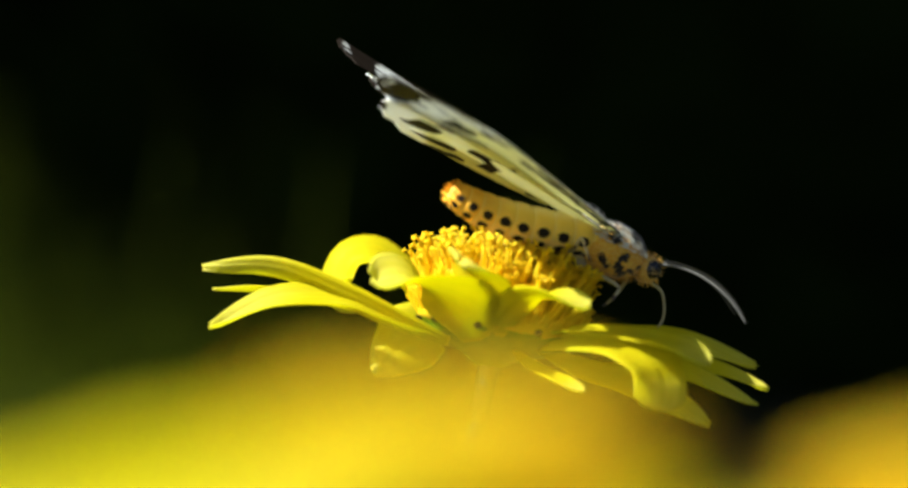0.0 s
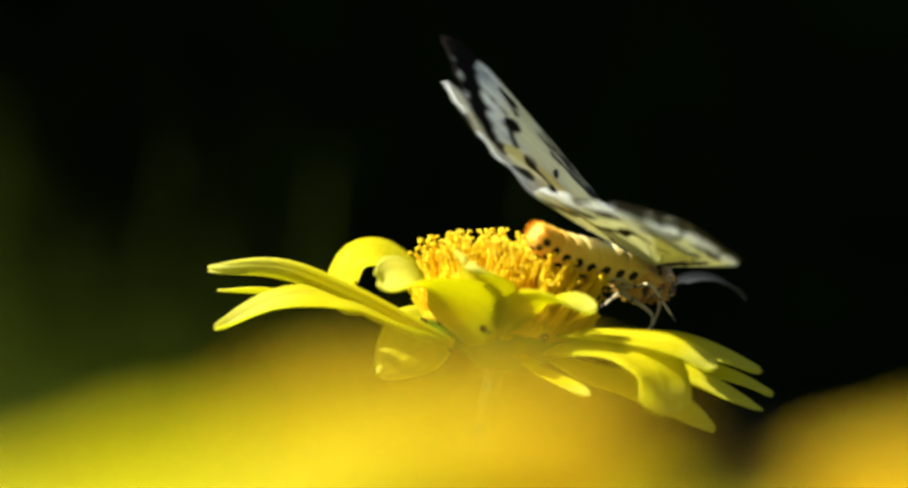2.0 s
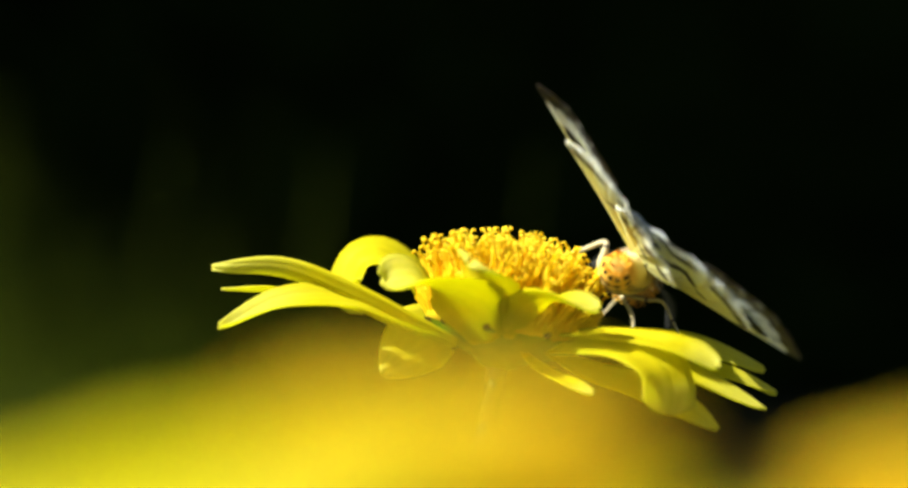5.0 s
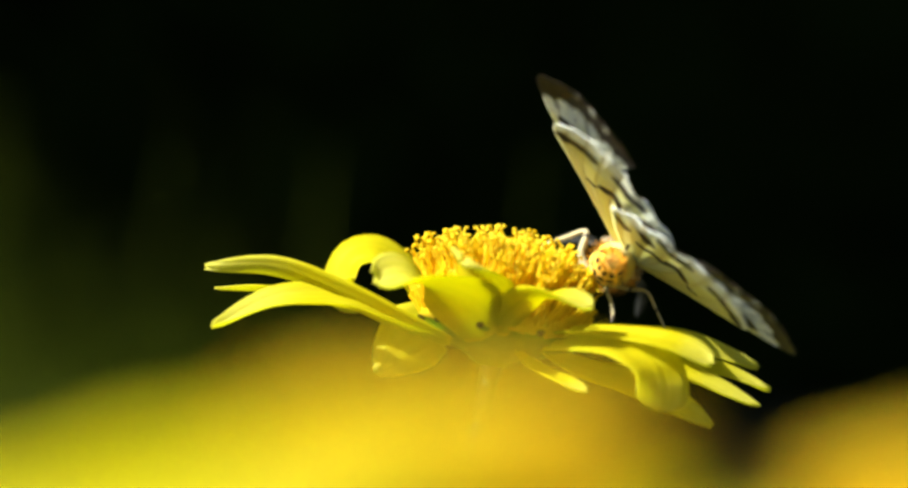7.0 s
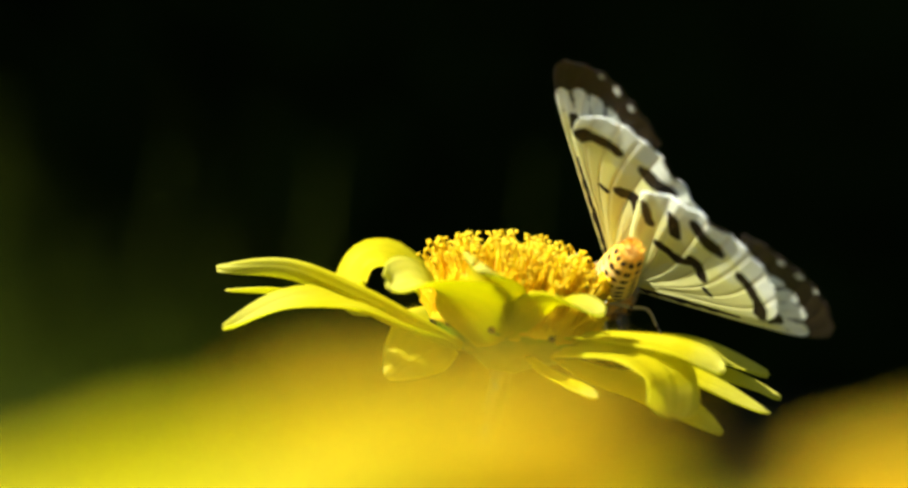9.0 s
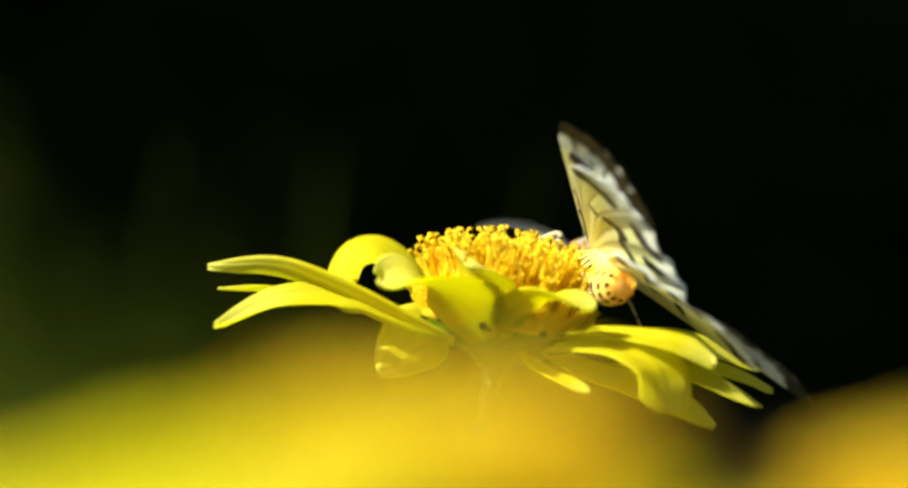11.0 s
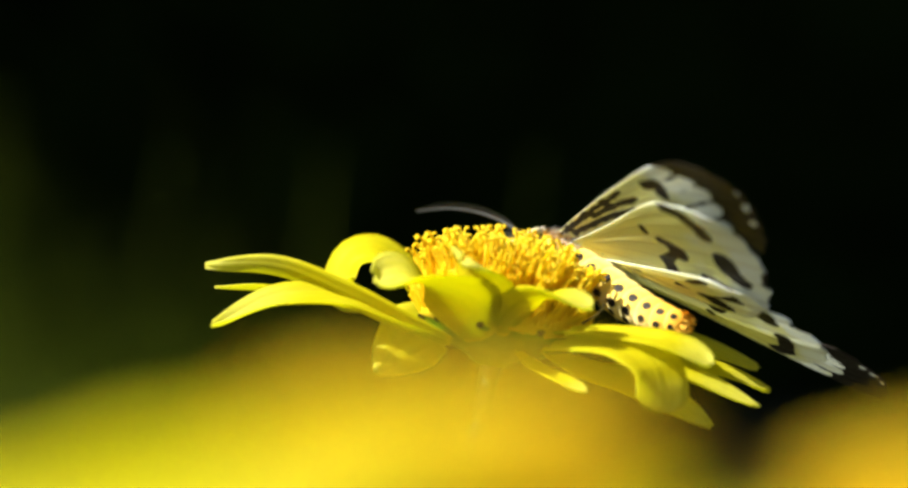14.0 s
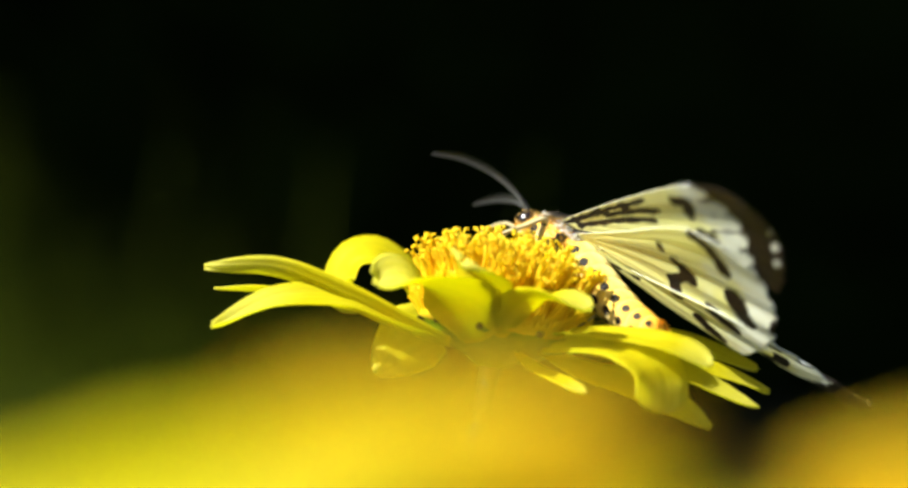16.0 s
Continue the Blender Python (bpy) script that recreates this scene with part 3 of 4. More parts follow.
def wing_mesh(name, side, hind):
    """A thin scaled wing with two faces; its span runs to the side and its chord to the back."""
    if hind:
        lead = spline([(0.03, 0.04), (0.30, 0.066), (0.55, 0.080), (0.66, 0.098), (0.725, 0.135)], 60)
        trail = spline([(0.03, 0.04), (0.11, 0.14), (0.25, 0.325), (0.41, 0.505)], 60)
        n, m, bulge, out, power = 110, 80, 0.205, (0.80, 0.46), 0.55
    else:
        lead = spline([(0.0, 0.0), (0.20, 0.0), (0.45, 0.006), (0.70, 0.020), (0.83, 0.040), (0.92, 0.072), (0.970, 0.122)], 60)
        trail = spline([(0.0, 0.0), (0.05, 0.035), (0.38, 0.150), (0.60, 0.235), (0.782, 0.400)], 60)
        n, m, bulge, out, power = 150, 76, 0.072, (0.86, 0.46), 0.75
    top, low, uvs, marks, veins = [], [], [], [], []
    for k in range(n):
        t = k / (n - 1)
        x = t * 59
        i = min(int(x), 58)
        p0 = lead[i] * (1 - x + i) + lead[i + 1] * (x - i)
        p1 = trail[i] * (1 - x + i) + trail[i + 1] * (x - i)
        for j in range(m):
            v = j / (m - 1)
            e = (4 * v * (1 - v)) ** power * bulge * t * t
            scallop = 0.006 * math.cos(v * 6.283 * (7 if hind else 6)) * max(0.0, (t - 0.9) / 0.1)
            s = p0[0] * (1 - v) + p1[0] * v + out[0] * (e + scallop)
            c = p0[1] * (1 - v) + p1[1] * v + out[1] * (e + scallop)
            rib = abs((v * (7.0 if hind else 8.0) + 0.3) % 1.0 - 0.5)
            vein = math.exp(-((0.5 - rib) / 0.07) ** 2) * (0.25 + 0.75 * min(1, 3 * t)) if t > 0.05 else 0.0
            z = 0.9 * vein + 9 * math.sin(math.pi * v) * t + 6 * t * t * (v - 0.3) - (8.0 if hind else 0.0) + 2.0 * math.sin(9 * v + 5 * t) * t
            if hind:
                z += (2.4 * math.sin(21 * v * v + 4 * v) * (0.3 + v) + 7.0 * max(0.0, v - 0.72)) * t * min(1.0, 4 * t)
            top.append((-c * SPAN, side * s * SPAN, z))
            low.append((-c * SPAN, side * s * SPAN, z - 1.6))
            uvs.append((s, c))
            marks.append(markings(s, c, hind))
            veins.append(vein)
    count = n * m
    faces, slots = [], []
    for k in range(n - 1):
        for j in range(m - 1):
            a = k * m + j
            q = (a, a + 1, a + m + 1, a + m) if side > 0 else (a, a + m, a + m + 1, a + 1)
            faces.append(q)
            faces.append(tuple(count + i for i in reversed(q)))
            slots += [0, 1]
    rim = [j for j in range(m)] + [k * m + m - 1 for k in range(1, n)] + [(n - 1) * m + j for j in range(m - 2, -1, -1)] + [k * m for k in range(n - 2, 0, -1)]
    for i, a in enumerate(rim):
        b = rim[(i + 1) % len(rim)]
        faces.append((a, b, count + b, count + a) if side < 0 else (b, a, count + a, count + b))
        slots.append(0)
    me = mesh_of(name, top + low, faces, [WING_UP, WING_DOWN], slots=slots)
    set_uv(me, uvs + uvs)
    me.attributes.new("mark", "FLOAT", "POINT").data.foreach_set("value", marks + marks)
    me.attributes.new("vein", "FLOAT", "POINT").data.foreach_set("value", veins + veins)
    return me


def hair_tufts(center, radii, count, length, seed, lean=(-0.5, 0, 0.2), keep=lambda d: True, width=2.2):
    """Many short flat hairs over a rounded body."""
    rng = random.Random(seed)
    verts, faces = [], []
    while len(faces) < count:
        d = Vector([rng.gauss(0, 1) for _ in range(3)]).normalized()
        if not keep(d):
            continue
        p = Vector((center[0] + d.x * radii[0], center[1] + d.y * radii[1], center[2] + d.z * radii[2]))
        w = (d + Vector(lean) + Vector([rng.uniform(-0.25, 0.25) for _ in range(3)])).normalized() * length * rng.uniform(0.6, 1.3)
        s = w.cross(d)
        s = (s if s.length > 1e-3 else Vector((0, 1, 0))).normalized() * width * 0.5
        o = len(verts)
        verts += [p - s, p + s, p + w * 0.6 + s * 0.6 + d, p + w]
        faces.append((o, o + 1, o + 2, o + 3))
    return verts, faces


ABDOMEN_AT = (-55.0, 0.0, -26.0)


def abdomen_mesh():
    def girth(t):
        r = float(np.interp(t, [0, 0.12, 0.3, 0.55, 0.78, 0.92, 0.98, 1.0], [30, 35, 37, 35, 31, 26, 19, 8]))
        f = (t * 9) % 1.0
        ridge = 0.97 + 0.085 * math.sin(math.pi * (0.12 + 0.72 * f)) - 0.05 * math.exp(-(f / 0.10) ** 2)
        return (r * ridge, r * ridge * 0.95)
    v, f, uv = tube([(28, 0, 2), (-55, 0, -9), (-138, 0, -20), (-212, 0, -22), (-272, 0, -12)], girth, 36, 100)
    hv, hf = hair_tufts((-257, 0, -13), (19, 20, 19), 200, 11, 12, (-1.5, 0, 0.1), lambda d: d.x < 0.2)
    me = mesh_of("abdomen", *join((v, f), (hv, hf)), [ABDOMEN])
    set_uv(me, uv + [(0.985, 0.3)] * len(hv))
    layer = me.uv_layers["UVMap"].data
    for q in me.polygons:
        if len(q.vertices) == 4 and max(layer[i].uv[1] for i in q.loop_indices) - min(layer[i].uv[1] for i in q.loop_indices) > 0.5:
            for i in q.loop_indices:
                if layer[i].uv[1] < 0.5:
                    layer[i].uv[1] += 1.0
    return me


def antenna_mesh(side):
    """A curved shaft with two rows of fine comb teeth."""
    pts = [(72, side * 12, -22), (110, side * 29, -4), (160, side * 52, 4), (213, side * 76, -2), (263, side * 95, -20)]
    line = spline(pts, 70)
    chunks = [tube(pts, lambda t: 3.4 - 2.2 * t, 6, 40)]
    verts, faces = [], []
    for k in range(6, 69):
        t = k / 69
        d = line[k + 1] - line[k] if k < 69 else line[k] - line[k - 1]
        d /= np.linalg.norm(d)
        for s in (-1, 1):
            out = np.cross(d, np.array([0.0, 1.0, 0.25 * s])) * 0.55 + np.array([0, s * 1.0, -0.15])
            w = (out / np.linalg.norm(out) * 0.9 + d * 0.5) * 24 * math.sin(math.pi * min(1, 0.12 + 0.88 * t)) ** 0.6
            o = len(verts)
            verts += [line[k] - d * 1.5, line[k] + d * 1.5, line[k] + w * 0.6 + d * 1.3, line[k] + w]
            faces.append((o, o + 1, o + 2, o + 3))
    return mesh_of("antenna", *join(chunks[0], (verts, faces)), [ANTENNA])


def leg_mesh(pts, side, mats, thick=0.85):
    p = [(x, y * side, z) for x, y, z in pts]
    v, f, _ = tube(p, lambda t: thick * float(np.interp(t, [0, 0.2, 0.45, 0.75, 0.95, 1], [6.5, 6.0, 4.2, 3.2, 2.6, 3.4])), 8, 34)
    slots = [1 if (i // 8) % 11 == 0 or i // 8 > 27 else 0 for i in range(len(f))]
    return mesh_of("leg", v, f, mats, slots=slots)


def build_moth():
    thing = new("moth")
    tagged(thing, "black and cream moth with a black-spotted orange abdomen on the daisy", "moth")
    v, f = blob((-18, 0, -34), (66, 44, 42), 14, 22, 0.03, 4)
    hv, hf = hair_tufts((-18, 0, -34), (64, 43, 41), 900, 15, 8, (-0.7, 0, -0.1))
    piece("thorax", mesh_of("thorax", *join((v, f), (hv, hf)), [THORAX]), thing, "orange furry thorax with black spots")
    hv, hf = hair_tufts((-14, 0, -26), (66, 45, 40), 900, 13, 9, (-1.4, 0, -0.1), lambda d: d.z > 0.2, 3.6)
    wv, wf = hair_tufts((-76, 0, -8), (44, 38, 26), 320, 19, 19, (-1.6, 0, 0.2), lambda d: d.z > 0.3, 4.0)
    piece("collar", mesh_of("collar", *join((hv, hf), (wv, wf)), [COLLAR]), thing, "white and black fur on the back")
    v, f = blob((57, 0, -36), (24, 25, 25), 10, 16, 0.03, 6)
    hv, hf = hair_tufts((57, 0, -36), (23, 24, 24), 260, 10, 10, (0.3, 0, -0.1))
    head = piece("head", mesh_of("head", *join((v, f), (hv, hf)), [HEAD]), thing, "small orange furry head")
    feelers = []
    for s in (-1, 1):
        piece("compound_eye", mesh_of("compound_eye", *blob((63, s * 16, -33), (16, 12, 17), 10, 16), [EYE_BLACK]), head, "glossy black eye")
        feelers.append(piece("antenna", antenna_mesh(s), head, "dark grey comb-toothed antenna"))
    pv, pf, _ = tube([(72, 0, -54), (102, 3, -66), (120, 4, -108), (104, 2, -150)], lambda t: 3.0 - 1.3 * t, 6, 24)
    piece("proboscis", mesh_of("proboscis", pv, pf, [LEG]), head, "thin curved tongue")
    tail = piece("abdomen", abdomen_mesh(), thing, "orange abdomen with rows of black spots", pose(*[k * U for k in ABDOMEN_AT]))
    legs = [
        [(0, 18, -62), (40, 40, -62), (46, 54, -80), (38, 62, -112), (30, 64, -126)],
        [(-22, 24, -70), (-19, 56, -60), (-16, 78, -24), (-6, 98, -58), (4, 118, -96), (6, 124, -112)],
        [(-50, 24, -66), (-80, 40, -90), (-110, 52, -110), (-140, 64, -130), (-150, 66, -136)],
        [(-40, -10, -66), (-66, -16, -74), (-40, -22, -76), (3, -38, -80), (11, -50, -86), (7, -62, -98), (4, -68, -108)],
        [(-50, -16, -62), (-82, -18, -66), (-89, -49, -50), (-92, -75, -32), (-90, -107, -42), (-87, -139, -54), (-84, -152, -60)],
        [(-60, -22, -56), (-110, -30, -52), (-147, -14, -66), (-183, 14, -90), (-195, 34, -115), (-197, 50, -138)],
    ]
    for i, pts in enumerate(legs):
        piece("leg", leg_mesh(pts, 1, [LEG, LEG_DARK], (0.8, 1.2, 0.8, 0.85, 0.75, 0.65)[i]), thing)
    wings = []
    for s in (-1, 1):
        rest = pose(0, s * 22 * U, 0)
        wings.append([piece("forewing", wing_mesh("forewing", s, False), thing, "cream forewing with dark brown tip and bars", rest),
                      piece("hindwing", wing_mesh("hindwing", s, True), thing, "cream hindwing with dark brown spots", rest)])
    return thing, head, feelers, tail, wings


moth, moth_head, moth_feelers, moth_tail, (moth_right, moth_left) = build_moth()


# ---- what moves ----
def sway(right, down, lean):
    """The daisy moved to the right and down by units and leaning by degrees, on its springy stem."""
    return at(right, 0, -down) @ pose(0, 0, -HEIGHT) @ Matrix.Translation((71 * U, 0, HEIGHT - 143.5 * U)) @ pose(0, 0, 0, 0, lean, 0) @ Matrix.Translation((-71 * U, 0, -(HEIGHT - 143.5 * U))) @ DAISY_AT


def flap(side, lift, sweep, twist):
    """A wing's pose on the moth: raised, swept back and twisted by degrees."""
    turn = Matrix.Rotation(side * radians(lift), 4, "X") @ Matrix.Rotation(radians(twist), 4, "Y") @ Matrix.Rotation(side * radians(sweep), 4, "Z")
    return Matrix.Translation((0, side * 22 * U, 0)) @ turn


def tail_pose(nod, swing):
    """The abdomen bent down and to the side by degrees."""
    return Matrix.Translation([k * U for k in ABDOMEN_AT]) @ Matrix.Rotation(radians(swing), 4, "Z") @ Matrix.Rotation(radians(nod), 4, "Y")


def head_pose(nod):
    """The head raised by degrees on the thorax."""
    return Matrix.Translation((38 * U, 0, -36 * U)) @ Matrix.Rotation(radians(-nod), 4, "Y") @ Matrix.Translation((-38 * U, 0, 36 * U))


def feeler_pose(nod, swing=0):
    """An antenna raised and swung to its left by degrees at its root on the head."""
    return Matrix.Translation((72 * U, 0, -22 * U)) @ Matrix.Rotation(radians(-nod), 4, "Y") @ Matrix.Rotation(radians(swing), 4, "Z") @ Matrix.Translation((-72 * U, 0, 22 * U))


def motions():
    walk(daisy, [
        (0, sway(0, 0, 0)),
        (0.5, sway(3, 1.5, .1)),
        (0.8, sway(9, 5, .4)),
        (1.0, sway(15, 8, .66)),
        (1.5, sway(15, 8, .63)),
        (2.0, sway(9, 6, .4)),
        (2.5, sway(11, 3, .6)),
        (3.0, sway(6, 3, .3)),
        (3.5, sway(14, 3, .52)),
        (4.0, sway(9, 0, .3)),
        (4.2, sway(8, 0, .3)),
        (6.3, sway(30, 12, .7)),
        (6.5, sway(14, 3, .4)),
        (7, sway(4, 0, .15)),
        (7.5, sway(4, 1, .25)),
        (8, sway(12, 0, .5)),
        (8.5, sway(12, 3, .5)),
        (8.8, sway(16, 5, .6)),
        (9, sway(23, 9, .8)),
        (9.2, sway(3, 3, .3)),
        (11.3, sway(9, 1, .3)),
        (11.5, sway(4, -3, .3)),
        (12, sway(6, -1, .3)),
        (12.5, sway(6, -1, .35)),
        (13, sway(4, 0, .35)),
        (13.5, sway(3, 0, .35)),
        (14, sway(4, 0, .35)),
        (14.5, sway(4, -1, .3)),
        (15, sway(3, 0, .35)),
        (15.5, sway(4, 2, .35)),
        (16, sway(3, 2, .35)),
    ])
    walk(moth, [
        (0, at(297.0, 15.0, 11.0, 6.3, 22.8, 13.6)),
        (0.5, at(301.6, 22.1, 2.7, 7.4, 24.3, 13.1)),
        (1, at(329.1, 49.8, -20.3, 8.2, 29.0, 10.4)),
        (1.2, at(330.6, 58.3, -10.9, 8.9, 24.4, 13.9)),
        (1.4, at(330.6, 58.3, -10.9, 8.9, 24.4, 13.9)),
        (1.5, at(377.5, 95.5, -38.4, 15.3, 32.1, 23.9)),
        (1.6, at(381.7, 106.8, -39.8, 16.6, 32.0, 24.6)),
        (1.8, at(349.0, 115.3, -20.6, 17.1, 25.0, 24.0)),
        (2, at(354.9, 110.1, -28.9, 28.8, 13.5, 55.6)),
        (2.2, at(385.2, 133.4, -50.7, 31.4, 17.9, 56.6)),
        (2.4, at(376.0, 142.0, -59.0, 32.6, 13.0, 60.1)),
        (2.5, at(358.8, 149.3, -52.5, 35.1, 15.8, 63.2)),
        (2.7, at(376.0, 152.0, -61.0, 37.4, 18.1, 69.7)),
        (3, at(382.8, 177.6, -44.7, 36.6, 7.3, 64.1)),
        (3.3, at(356.0, 162.0, -48.0, 40.6, 12.0, 73.2)),
        (3.5, at(376.3, 221.7, -41.4, 39.5, 12.6, 69.0)),
        (4, at(382.8, 188.2, -58.4, 40.1, 15.6, 69.8)),
        (4.2, at(354.0, 172.0, -55.0, 42.6, 9.8, 73.3)),
        (6.3, at(338.2, 198.9, -22.6, 45.6, 5.1, 88.6)),
        (6.5, at(311.2, 198.9, -30.6, 44.8, 4.5, 89.0)),
        (7, at(310.2, 192.9, -16.6, 44.4, 4.5, 89.0)),
        (7.5, at(305.2, 189.9, -21.6, 44.6, 5.1, 89.4)),
        (8, at(309.2, 187.9, -26.6, 43.8, 6.1, 89.6)),
        (8.5, at(302.0, 185.5, -36.5, 44.0, 8.2, 91.8)),
        (9, at(297.7, 193.1, -63.4, 44.5, 13.2, 96.6)),
        (9.2, at(271.3, 180.1, -61.6, 41.7, 15.0, 97.4)),
        (11.3, at(252.3, 165.3, -3.1, 43.2, -5.9, 102.9)),
        (11.5, at(249.3, 169.3, 3.9, 43.5, -4.1, 106.5)),
        (11.9, at(252.3, 171.4, 3.7, 43.0, -5.8, 109.6)),
        (12, at(250.8, 166.0, 3.6, 43.0, -6.2, 109.3)),
        (12.1, at(245.7, 149.7, 9.9, 41.7, -14.2, 119.9)),
        (12.5, at(216.4, 144.5, 11.0, 37.2, -19.7, 127.7)),
        (13.5, at(206.3, 144.4, 12.0, 34.1, -19.2, 129.9)),
        (14.5, at(176.7, 108.2, 1.1, 30.9, -14.1, 135.3)),
        (15, at(171.2, 111.9, -0.4, 30.3, -13.5, 136.0)),
        (15.5, at(175.8, 124.6, -1.0, 29.0, -12.1, 135.7)),
        (15.6, at(178.6, 123.7, 0.9, 29.4, -13.2, 134.2)),
        (15.8, at(184.3, 128.8, 14.7, 31.2, -21.0, 137.0)),
        (16, at(195.0, 118.9, 30.5, 32.6, -28.0, 136.6)),
    ])
    walk(moth_left[0], [
        (0, flap(1, 10.5, 51.4, 6.9)),
        (0.5, flap(1, 11.3, 52.1, 6.2)),
        (1, flap(1, 16.6, 47.7, 5.9)),
        (1.2, flap(1, 10.3, 48.4, 2.8)),
        (1.4, flap(1, 10.3, 48.4, 2.8)),
        (1.5, flap(1, 27.5, 40.4, 7.2)),
        (1.6, flap(1, 24.9, 38.4, 6.5)),
        (1.8, flap(1, 0.6, 41.3, 3.6)),
        (2, flap(1, 31.0, 57.3, 3.3)),
        (2.2, flap(1, 31.6, 51.5, 6.7)),
        (2.4, flap(1, 6.2, 58.3, 2.0)),
        (2.5, flap(1, 16.9, 57.2, 2.1)),
        (2.7, flap(1, 35.4, 49.2, 6.8)),
        (3, flap(1, 10.0, 58.9, 2.4)),
        (3.3, flap(1, 30.4, 52.7, 4.5)),
        (3.5, flap(1, 4.3, 61.4, 3.4)),
        (4, flap(1, 9.0, 56.8, 5.4)),
        (4.2, flap(1, 10.2, 57.8, 1.7)),
        (6.3, flap(1, 7.8, 55.6, 5.5)),
        (6.5, flap(1, -3.4, 56.8, 5.2)),
        (7, flap(1, 2.9, 57.0, 5.6)),
        (7.5, flap(1, 3.0, 57.3, 4.8)),
        (8, flap(1, 2.3, 57.0, 5.6)),
        (8.5, flap(1, 1.0, 56.8, 5.6)),
        (9, flap(1, 0.7, 56.1, 5.3)),
        (9.2, flap(1, 3.5, 56.9, 4.8)),
        (11.3, flap(1, 8.5, 56.3, 2.1)),
        (11.5, flap(1, 4.8, 56.7, 5.9)),
        (11.9, flap(1, 6.6, 57.0, 4.5)),
        (12, flap(1, 8.8, 56.7, 5.0)),
        (12.1, flap(1, 14.0, 54.5, 4.7)),
        (12.5, flap(1, 11.7, 50.0, 2.0)),
        (13.5, flap(1, 8.2, 47.6, 2.8)),
        (14.5, flap(1, 11.2, 49.6, 5.3)),
        (15, flap(1, 13.6, 47.9, 5.0)),
        (15.5, flap(1, 11.2, 45.9, 5.3)),
        (15.6, flap(1, 8.6, 47.2, 5.0)),
        (15.8, flap(1, 22.6, 45.4, 6.2)),
        (16, flap(1, 15.3, 46.5, 3.9)),
    ])
    walk(moth_left[1], [
        (0, flap(1, 10.5, 51.4, 6.9)),
        (0.5, flap(1, 11.3, 51.1, 6.2)),
        (1, flap(1, 16.6, 45.4, 5.9)),
        (1.2, flap(1, 10.3, 48.4, 2.8)),
        (1.4, flap(1, 10.3, 48.4, 2.8)),
        (1.5, flap(1, 27.5, 43.9, 7.2)),
        (1.6, flap(1, 24.9, 41.4, 6.5)),
        (1.8, flap(1, 0.6, 43.2, 3.6)),
        (2, flap(1, 16.5, 43.0, 3.0)),
        (2.2, flap(1, 31.6, 51.9, 6.7)),
        (2.4, flap(1, 6.2, 58.3, 2.0)),
        (2.5, flap(1, 16.9, 57.2, 2.1)),
        (2.7, flap(1, 35.4, 49.2, 6.8)),
        (3, flap(1, 10.0, 58.9, 2.4)),
        (3.3, flap(1, 30.4, 52.7, 4.5)),
        (3.5, flap(1, 4.3, 61.4, 3.4)),
        (4, flap(1, 9.0, 56.8, 5.4)),
        (4.2, flap(1, 10.2, 57.8, 1.7)),
        (6.3, flap(1, 7.8, 52.8, 5.5)),
        (6.5, flap(1, -3.4, 54.0, 5.2)),
        (7, flap(1, 4.2, 52.9, 4.1)),
        (7.5, flap(1, 4.3, 53.2, 3.3)),
        (8, flap(1, 3.6, 52.9, 4.1)),
        (8.5, flap(1, 2.3, 52.8, 4.2)),
        (9, flap(1, 0.7, 53.5, 5.3)),
        (9.2, flap(1, 3.5, 53.8, 4.8)),
        (11.3, flap(1, 8.5, 53.8, 2.1)),
        (11.5, flap(1, 4.9, 53.9, 5.5)),
        (11.9, flap(1, 5.5, 54.6, 4.8)),
        (12, flap(1, 7.7, 54.3, 5.4)),
        (12.1, flap(1, 14.0, 52.4, 4.7)),
        (12.5, flap(1, 7.1, 50.9, 2.0)),
        (13.5, flap(1, 8.2, 48.5, 2.8)),
        (14.5, flap(1, 11.2, 51.1, 5.3)),
        (15, flap(1, 13.6, 49.6, 5.0)),
        (15.5, flap(1, 11.2, 47.9, 5.3)),
        (15.6, flap(1, 8.6, 49.5, 5.0)),
        (15.8, flap(1, 22.6, 48.4, 6.2)),
        (16, flap(1, 15.3, 50.1, 3.9)),
    ])
